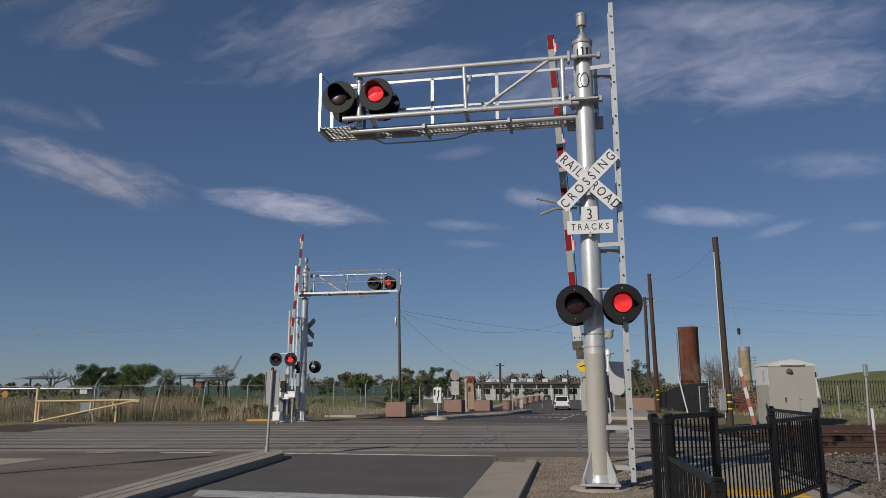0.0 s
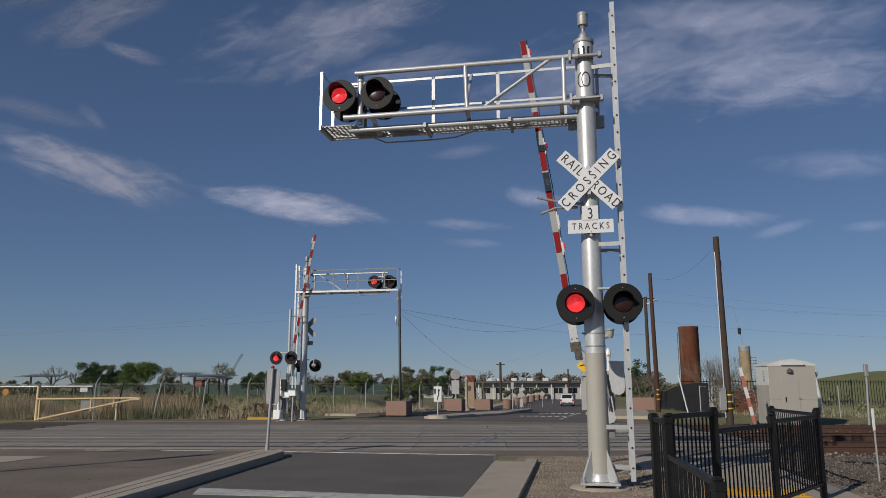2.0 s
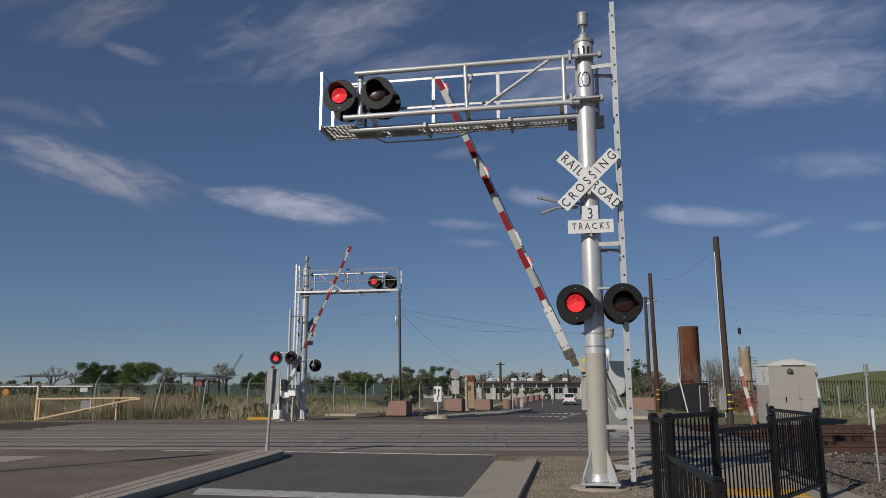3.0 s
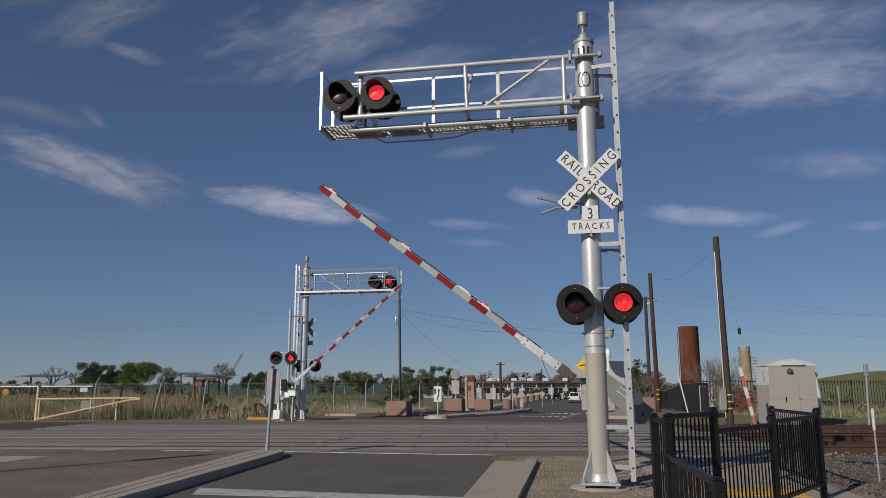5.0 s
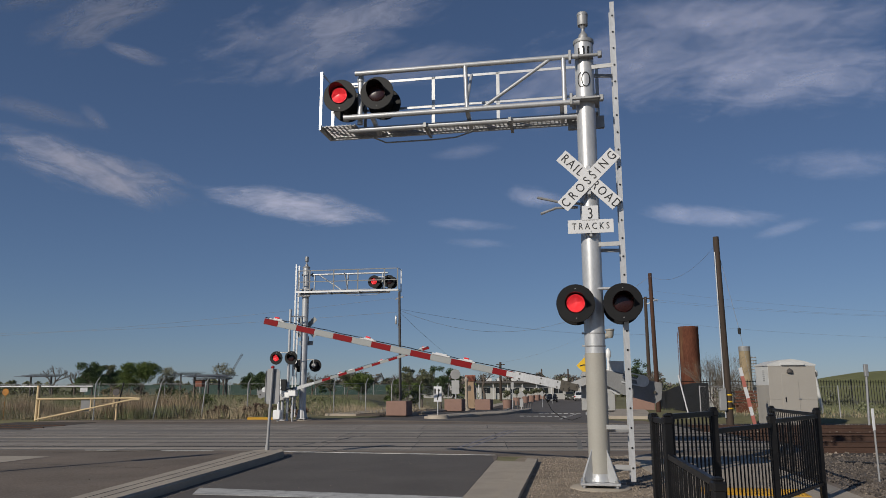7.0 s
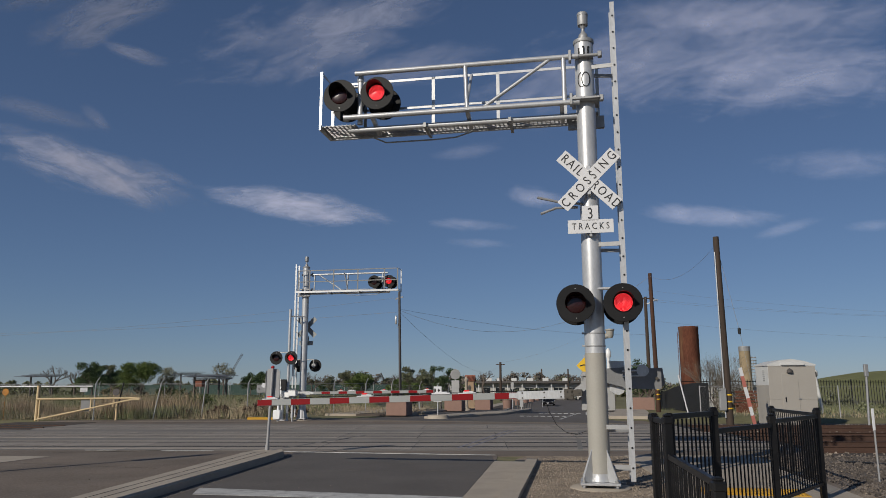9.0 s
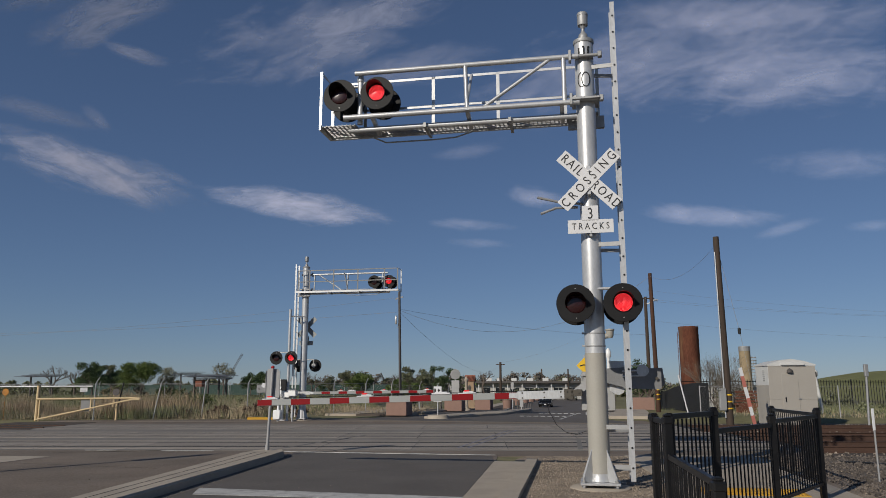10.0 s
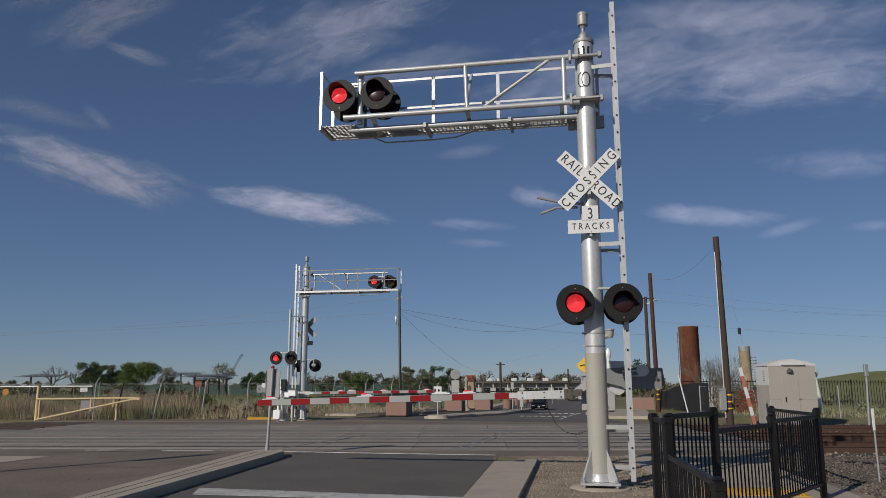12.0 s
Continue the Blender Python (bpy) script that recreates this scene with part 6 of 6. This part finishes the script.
for k in range(10):
    a, c = Vector((-1.5 + 0.42 * k, 0, 2.2 + 0.78 * k)), Vector((-1.5 + 0.42 * (k + 1), 0, 2.2 + 0.78 * (k + 1)))
    o = Vector((0.35, 0, -0.18))
    cb.tube(a, c, 0.06, seg=5).tube(a + o, c + o, 0.06, seg=5).tube(a, c + o, 0.04, seg=4)
part("boom", cb, FASCIA, cr)
part("body", Build().box((-2.0, 0, 1.2), (3.0, 2.2, 2.4), 0.1), FASCIA, cr)

# ---- long low building ----
bd = thing("building", "long low flat-roofed pale building with dark eaves", "building", pose(19.5, 172, fall(19.5, 172), 0, 0, -4))
part("wall", Build().box((0, 0, 1.75), (29, 9, 3.5), 0.03), WALLW, bd)
part("roof", Build().box((0, -0.3, 3.75), (31, 11.5, 0.5), 0.05), FASCIA, bd, "dark overhanging flat roof")
for i in range(9):
    w = part("window", Build().box((-12.8 + 3.2 * i, -4.53, 1.9), (1.9, 0.08, 1.2), 0.02), GLASS, bd)
    part("frame", Build().box((-12.8 + 3.2 * i, -4.56, 1.25), (2.1, 0.1, 0.08), 0.01).box((-12.8 + 3.2 * i, -4.58, 1.9), (0.06, 0.06, 1.2)), CABINW, w)
for i in range(10):
    part("column", Build().box((-14.4 + 3.2 * i, -5.5, 1.75), (0.2, 0.2, 3.5), 0.02), CABINW, bd)
for i, x in enumerate((-9, -6.5, -3.2, 0.5, 4.0, 8.5)):
    part("roof_unit", Build().box((x, 1, 4.35), (1.4 - 0.1 * (i % 3), 1.2, 0.75), 0.04), CABINW, bd)
b2 = thing("building", "small white building among far trees", "building", pose(-3, 190, fall(0, 190)))
part("wall", Build().box((0, 0, 1.7), (12, 6, 3.4), 0.03), WALLW, b2)
part("roof", Build().box((0, 0, 3.5), (12.8, 6.8, 0.25), 0.03), GALVD, b2)

# unseen pole added outside the view to cast the long shadow across the lanes
op = thing("utility_pole", "unseen wooden pole added to cast the lane shadow", "pole", pose(-12.95, 9.2, 0), "poles")
part("shaft", Build().tube((0, 0, -0.2), (0, 0, 5.9), 0.1, 0.06, seg=12), POLEWOOD, op)
# panel added near the top, also unseen, only to widen the shadow's tip
part("sign_panel", Build().box((0.0, -0.07, 5.3), (0.3, 0.02, 0.9), 0.004, pose(0, 0, 0, 0, 0, -40)), SIGNBACK, op)

# marks scrawled on the mast
mk = Build()
def stroke(pts, r):
    for (a0, z0), (a1, z1) in zip(pts, pts[1:]):
        p = [Vector((0.163 * math.sin(a), -0.163 * math.cos(a), z)) for a, z in ((a0, z0), (a1, z1))]
        mk.bar(p[0], p[1], r, 0.012, (math.sin(a0), -math.cos(a0), 0))
for x in (-0.55, 0.0, 0.45):
    stroke([(x, 7.3), (x, 7.1)], 0.028)
stroke([(-0.15, 7.31), (0.62, 7.31)], 0.028)
ring = [(0.1 + 0.42 * math.sin(a * 0.52), 6.72 + 0.13 * math.cos(a * 0.52)) for a in range(13)]
stroke(ring, 0.014)
stroke([(x - 0.45, z) for x, z in ring[5:]], 0.014)
tagged(part("scrawl", mk, INK, near, "dark scrawled marks"), kind="stuff")

# ---- vehicles ----
def make_car(name, label, body, L, W, H, tall, at):
    """Built with its nose towards +y; rests on its wheels."""
    c = thing(name, label, "car", at)
    belt = H * 0.56
    side = [(-L / 2, 0.35), (-L / 2 + 0.03, belt * 0.95), (-L / 2 + 0.08, belt), (L * 0.2, belt), (L * 0.44, belt * 0.9), (L / 2, belt * 0.7), (L / 2, 0.35), (L / 2 - 0.2, 0.25), (-L / 2 + 0.2, 0.25)]
    n = len(side)
    b = Build()
    b.add([(s * (W / 2 - (0.04 if z > belt * 0.94 else 0)), y, z) for s in (-1, 1) for y, z in side], [tuple(range(n)), tuple(range(n, 2 * n))[::-1]] + [(i, (i + 1) % n, n + (i + 1) % n, n + i) for i in range(n)])
    part("body", b, body, c)
    rear = -L / 2 + (0.1 if tall else L * 0.12)
    top = [(rear, belt), (rear + (0.15 if tall else 0.6), H - 0.04), (rear + 0.5 + (0 if tall else 0.4), H), (L * 0.08, H), (L * 0.25, belt)]
    n = len(top)
    b = Build()
    b.add([(s * (W / 2 - 0.06 - 0.16 * (z - belt) / (H - belt)), y, z) for s in (-1, 1) for y, z in top], [tuple(range(n)), tuple(range(n, 2 * n))[::-1]] + [(i, (i + 1) % n, n + (i + 1) % n, n + i) for i in range(n)])
    part("cabin", b, body, c)
    wz = (belt + H) / 2
    part("rear_window", Build().box((0, 0, 0), (W * 0.72, 0.03, (H - belt) * 0.66), 0.01, pose(0, rear + (0.06 if tall else 0.28), wz, -12 if tall else -48, 0, 0)), GLASS, c)
    part("windscreen", Build().box((0, 0, 0), (W * 0.74, 0.03, (H - belt) * 1.05), 0.01, pose(0, L * 0.175, wz, 52, 0, 0)), GLASS, c)
    for s in (-1, 1):
        part("side_window", Build().box((s * (W / 2 - 0.12), rear + L * 0.3, wz), (0.06, L * 0.42, (H - belt) * 0.62), 0.01), GLASS, c)
        part("tail_lamp", Build().box((s * (W / 2 - 0.13), -L / 2, belt * 0.85), (0.2, 0.05, 0.28), 0.02), TAIL, c)
        part("head_lamp", Build().box((s * (W / 2 - 0.28), L / 2 - 0.02, belt * 0.66), (0.36, 0.08, 0.14), 0.02), HEAD, c)
        part("mirror", Build().box((s * (W / 2 + 0.08), L * 0.2, belt + 0.08), (0.2, 0.1, 0.14), 0.03), body, c)
        for y in (-L * 0.31, L * 0.31):
            w = part("wheel", Build().lathe([(0.2, -0.11), (0.3, -0.11), (0.34, -0.08), (0.34, 0.08), (0.3, 0.11), (0.2, 0.11)], (0, 0, 0), "x", 20), TYRE, c, "", pose(s * (W / 2 - 0.12), y, 0.34))
            part("rim", Build().lathe([(0.21, -0.1), (0.18, -0.06), (0.0, -0.08)], (0, 0, 0), "x", 14).lathe([(0.21, 0.1), (0.18, 0.06), (0.0, 0.08)], (0, 0, 0), "x", 14), ALU, w)
            WHEELS.append((c, w, pose(s * (W / 2 - 0.12), y, 0.34)))
    part("bumper", Build().box((0, -L / 2 - 0.03, 0.48), (W * 0.94, 0.14, 0.2), 0.04), FASCIA if tall else body, c)
    part("bumper", Build().box((0, L / 2 + 0.0, 0.45), (W * 0.94, 0.12, 0.24), 0.05), body, c)
    part("plate", Build().box((0, -L / 2 - 0.04 - (0.06 if tall else 0), belt * 0.6), (0.32, 0.02, 0.16), 0.004), WHITE, c)
    part("grille", Build().box((0, L / 2 + 0.01, belt * 0.62), (W * 0.5, 0.06, 0.16), 0.02), INK, c)
    part("front_plate", Build().box((0, L / 2 + 0.07, 0.42), (0.32, 0.02, 0.14), 0.004), WHITE, c)
    return c

WHEELS = []
suv = make_car("car", "white sport utility car driving away", CARW, 4.9, 1.95, 1.85, True, pose(16.0, 101.1, -1.5, 0, 0, -11.6))
sedan = make_car("car", "black saloon car driving up to the crossing", CARB, 4.6, 1.85, 1.45, False, pose(23, 154, -1.5, 0, 0, 169))
pickup = make_car("car", "dark olive utility car coming slowly up the road", CARG, 5.2, 1.95, 1.8, True, pose(31.0, 182, -1.5, 0, 0, 169))

# ---- clouds ----
def cloud_material():
    m = bpy.data.materials.new("thin_ice_cloud")
    m.use_nodes = True
    n, l = m.node_tree.nodes, m.node_tree.links
    b = n["Principled BSDF"]
    b.inputs["Base Color"].default_value = (0.72, 0.745, 0.97, 1)
    b.inputs["Roughness"].default_value = 1.0
    b.inputs["Specular IOR Level"].default_value = 0.0
    tc, oi = n.new("ShaderNodeTexCoord"), n.new("ShaderNodeObjectInfo")
    mp = n.new("ShaderNodeMapping")
    mp.inputs["Scale"].default_value = (0.0034, 0.0, 0.0095)
    l.new(tc.outputs["Object"], mp.inputs["Vector"])
    off = n.new("ShaderNodeVectorMath"); off.operation = "ADD"
    mul = n.new("ShaderNodeVectorMath"); mul.operation = "SCALE"
    mul.inputs[0].default_value = (37, 11, 23)
    l.new(oi.outputs["Random"], mul.inputs["Scale"])
    l.new(mp.outputs[0], off.inputs[0]); l.new(mul.outputs[0], off.inputs[1])
    big, fine = n.new("ShaderNodeTexNoise"), n.new("ShaderNodeTexNoise")
    for k, sc, de, dist in ((big, 0.7, 8, 1.1), (fine, 1.7, 10, 0.8)):
        k.inputs["Scale"].default_value, k.inputs["Detail"].default_value, k.inputs["Distortion"].default_value = sc, de, dist
        k.inputs["Roughness"].default_value = 0.61
        l.new(off.outputs[0], k.inputs["Vector"])
    ce = n.new("ShaderNodeVectorMath"); ce.operation = "MULTIPLY_ADD"
    ce.inputs[1].default_value, ce.inputs[2].default_value = (2, 0, 2), (-1, 0, -1)
    l.new(tc.outputs["Generated"], ce.inputs[0])
    ln = n.new("ShaderNodeVectorMath"); ln.operation = "LENGTH"
    l.new(ce.outputs[0], ln.inputs[0])
    mask = n.new("ShaderNodeMapRange"); mask.interpolation_type = "SMOOTHSTEP"
    mask.inputs["From Min"].default_value, mask.inputs["From Max"].default_value = 0.1, 1.0
    mask.inputs["To Min"].default_value, mask.inputs["To Max"].default_value = 0.45, -0.45
    l.new(ln.outputs["Value"], mask.inputs["Value"])
    a1 = n.new("ShaderNodeMath"); a1.operation = "MULTIPLY_ADD"; a1.inputs[1].default_value = 0.9
    l.new(fine.outputs[0], a1.inputs[0]); l.new(big.outputs[0], a1.inputs[2])
    a2 = n.new("ShaderNodeMath"); a2.operation = "ADD"
    l.new(a1.outputs[0], a2.inputs[0]); l.new(mask.outputs[0], a2.inputs[1])
    al = n.new("ShaderNodeMapRange"); al.interpolation_type = "SMOOTHSTEP"
    al.inputs["From Min"].default_value, al.inputs["From Max"].default_value = 0.88, 1.95
    l.new(a2.outputs[0], al.inputs["Value"])
    out = n.new("ShaderNodeMath"); out.operation = "MULTIPLY"
    l.new(al.outputs[0], out.inputs[0])
    l.new(oi.outputs["Alpha"], out.inputs[1])
    l.new(out.outputs[0], b.inputs["Alpha"])
    return m

CLOUD = cloud_material()
CLOUDS = []
# direction, height, width, depth (degrees), tilt, density
SKY_CLOUDS = [(-25.9, 14.9, 19.5, 5.6, 13, 1.5),
              (-11.0, 13.45, 18.0, 4.4, 6, 1.15),
              (-26.2, 25.6, 13.0, 5.5, -32, 1.2),
              (-30.5, 26.6, 12.0, 5.0, -20, 0.9),
              (-9.25, 26.8, 26.0, 10.5, -20, 0.7),
              (-2.0, 24.4, 16.0, 5.0, -12, 0.4),
              (18.35, 23.9, 44.0, 13.4, -6, 0.4),
              (26.55, 21.0, 24.0, 8.5, 3, 0.46),
              (20.2, 26.5, 26.0, 5.0, 10, 0.28),
              (19.45, 12.3, 13.6, 2.8, 8, 0.4),
              (6.9, 14.3, 7.0, 2.6, 10, 0.5),
              (2.06, 12.29, 10.0, 1.7, 4, 0.32),
              (2.2, 10.9, 7.0, 1.4, 4, 0.2),
              (-24.2, 23.3, 6.1, 2.0, 8, 0.8),
              (25.09, 10.9, 6.0, 1.5, -12, 0.22),
              (28.87, 14.9, 12.7, 3.6, 8, 0.22),
              (-30.19, 18.47, 10.3, 2.6, 6, 0.5),
              (31.11, 10.5, 6.5, 1.6, 0, 0.22),
              (-26.59, 18.66, 3.5, 1.8, 35, 0.6),
              (1.66, 17.94, 6.9, 2.0, -8, 0.18)]
for az, el, w, h, tilt, dens in SKY_CLOUDS:
    w, h = w * 1.35, h * 1.05
    D = 3200.0
    a, e = radians(az), radians(el)
    d = Vector((math.sin(a) * math.cos(e), math.cos(a) * math.cos(e), math.sin(e)))
    W, Hh = D * radians(w) / 2, D * radians(h) / 2
    b = Build()
    nx = 8
    vs = [(-W + 2 * W * i / nx, 0.03 * W * ((i / nx - 0.5) * 2) ** 2 + j * 0.5, -Hh + 2 * Hh * j) for j in range(2) for i in range(nx + 1)]
    b.add(vs, [(i, i + 1, nx + 2 + i, nx + 1 + i) for i in range(nx)], True)
    m = Matrix.Translation(d * D) @ Matrix.Rotation(-a, 4, "Z") @ Matrix.Rotation(e, 4, "X") @ Matrix.Rotation(radians(tilt), 4, "Y")
    c = tagged(part("cloud", b, CLOUD, at=m), "thin white streaked ice cloud", "cloud", "clouds")
    c.color = (1, 1, 1, dens)
    c.visible_shadow = False
    CLOUDS.append((c, m, Vector((math.cos(a), -math.sin(a), 0))))

# ---- movement ----
LOWERING = [(0, 87.0), (1.72, 86.8), (1.8, 86.1), (1.9, 84.0), (2.0, 82.1), (2.2, 78.4), (2.5, 73.7), (2.8, 69.3), (3.2, 63.0),
            (4.0, 51.6), (4.8, 40.5), (5.5, 31.2), (6.0, 24.6), (6.5, 18.3), (7.2, 10.0), (7.7, 4.0), (8.1, -0.8), (8.3, -1.65), (12.0, -1.65)]

FAR_LOWERING = [(0, 85.2), (1.72, 85.0), (1.8, 84.4), (2.0, 80.5), (2.2, 77.0), (2.5, 72.3), (2.8, 68.4), (3.2, 62.5), (4.0, 52.6), (4.8, 43.5),
                (5.5, 34.9), (6.0, 28.6), (6.5, 22.3), (7.2, 13.6), (7.8, 6.2), (8.3, 1.2), (8.6, 0.7), (12.0, 0.7)]

def motions():
    walk(ARMS["near"], [(t, pose(0, 0, PIVOT, 0, a, 0)) for t, a in LOWERING])
    walk(ARMS["far"], [(t, pose(0, 0, PIVOT, 0, -a, 0)) for t, a in FAR_LOWERING])
    # the slack cable hangs from the arm and follows its heel
    walk(slack, [(t, GATE_AT @ pose(0, 0, PIVOT, 0, a, 0) @ pose(-1.0, -0.28, DROP - 0.06) @ pose(0, 0, 0, 0, -a, 0)) for t, a in LOWERING])
    for c, m, side in CLOUDS:
        walk(c, [(t, Matrix.Translation(side * (23.0 * t / 12.0)) @ m) for t in (0.0, 3.0, 6.0, 9.0, 12.0)])
    go = [(0.0, 15.78, 99.5), (1.5, 17.97, 110), (2.5, 19.45, 117), (4.0, 21.9, 128), (5.5, 24.3, 138), (8.0, 28.7, 156), (12.0, 36.4, 190)]
    walk(suv, [(t, pose(x, y, fall(x, y) + 0.03, 0, 0, -11.6)) for t, x, y in go])
    come = [(0.0, 33.5, 206), (2.5, 28.6, 182), (5.5, 22.98, 154.1), (6.5, 21.1, 144.6), (8.0, 18.2, 128), (9.5, 15.5, 112.3), (10.5, 14.2, 106.0), (12.0, 12.35, 96.8)]
    walk(sedan, [(t, pose(x, y, fall(x, y) + 0.03, 0, 0, 169)) for t, x, y in come])
    slow = [(0.0, 31.0, 182), (2.5, 29.5, 176), (5.5, 27.4, 165), (8.0, 27.0, 159), (10.5, 26.6, 155), (12.0, 26.4, 153)]
    walk(pickup, [(t, pose(x, y, fall(x, y) + 0.03, 0, 0, 169)) for t, x, y in slow])
    for car, wheel, rest in WHEELS:
        path = go if car == suv else come if car == sedan else slow
        if path:
            rows, turned, t = [], 0.0, 0.0
            for (t0, x0, y0), (t1, x1, y1) in zip(path, path[1:]):
                d = math.hypot(x1 - x0, y1 - y0)
                n = max(1, int(d / 0.4))
                for i in range(n):
                    rows.append((t0 + (t1 - t0) * i / n, turned + d * i / n))
                turned += d
            rows.append((12.0, turned))
            last, keep = -1, []
            for t, s in rows:
                if frame(t) > last:
                    keep.append((t, s))
                    last = frame(t)
            walk(wheel, [(t, rest @ pose(0, 0, 0, -math.degrees(s / 0.34), 0, 0)) for t, s in keep])
    # the flashers change over every 0.6075 s; each lens turns its lit face to the front
    for lens, rest, left in LENSES:
        lit = left is False
        rows, t, a = [(0.0, 0 if lit else 180)], 0.515, 0 if lit else 180
        while t < 12:
            f0 = round(t * 30)
            for h in range(0, 375, 15):
                if f0 < h < f0 + 3:
                    f0 = h - 3 if t <= h / 30 else h
            if f0 + 3 < 360:
                for k in range(4):
                    rows.append(((f0 + k) / 30.0, a + 60 * k))
                a += 180
            t += 0.6075
        rows.append((12.0, a))
        walk(lens, [(q, rest @ pose(0, 0, 0, 0, 0, w)) for q, w in rows])

motions()
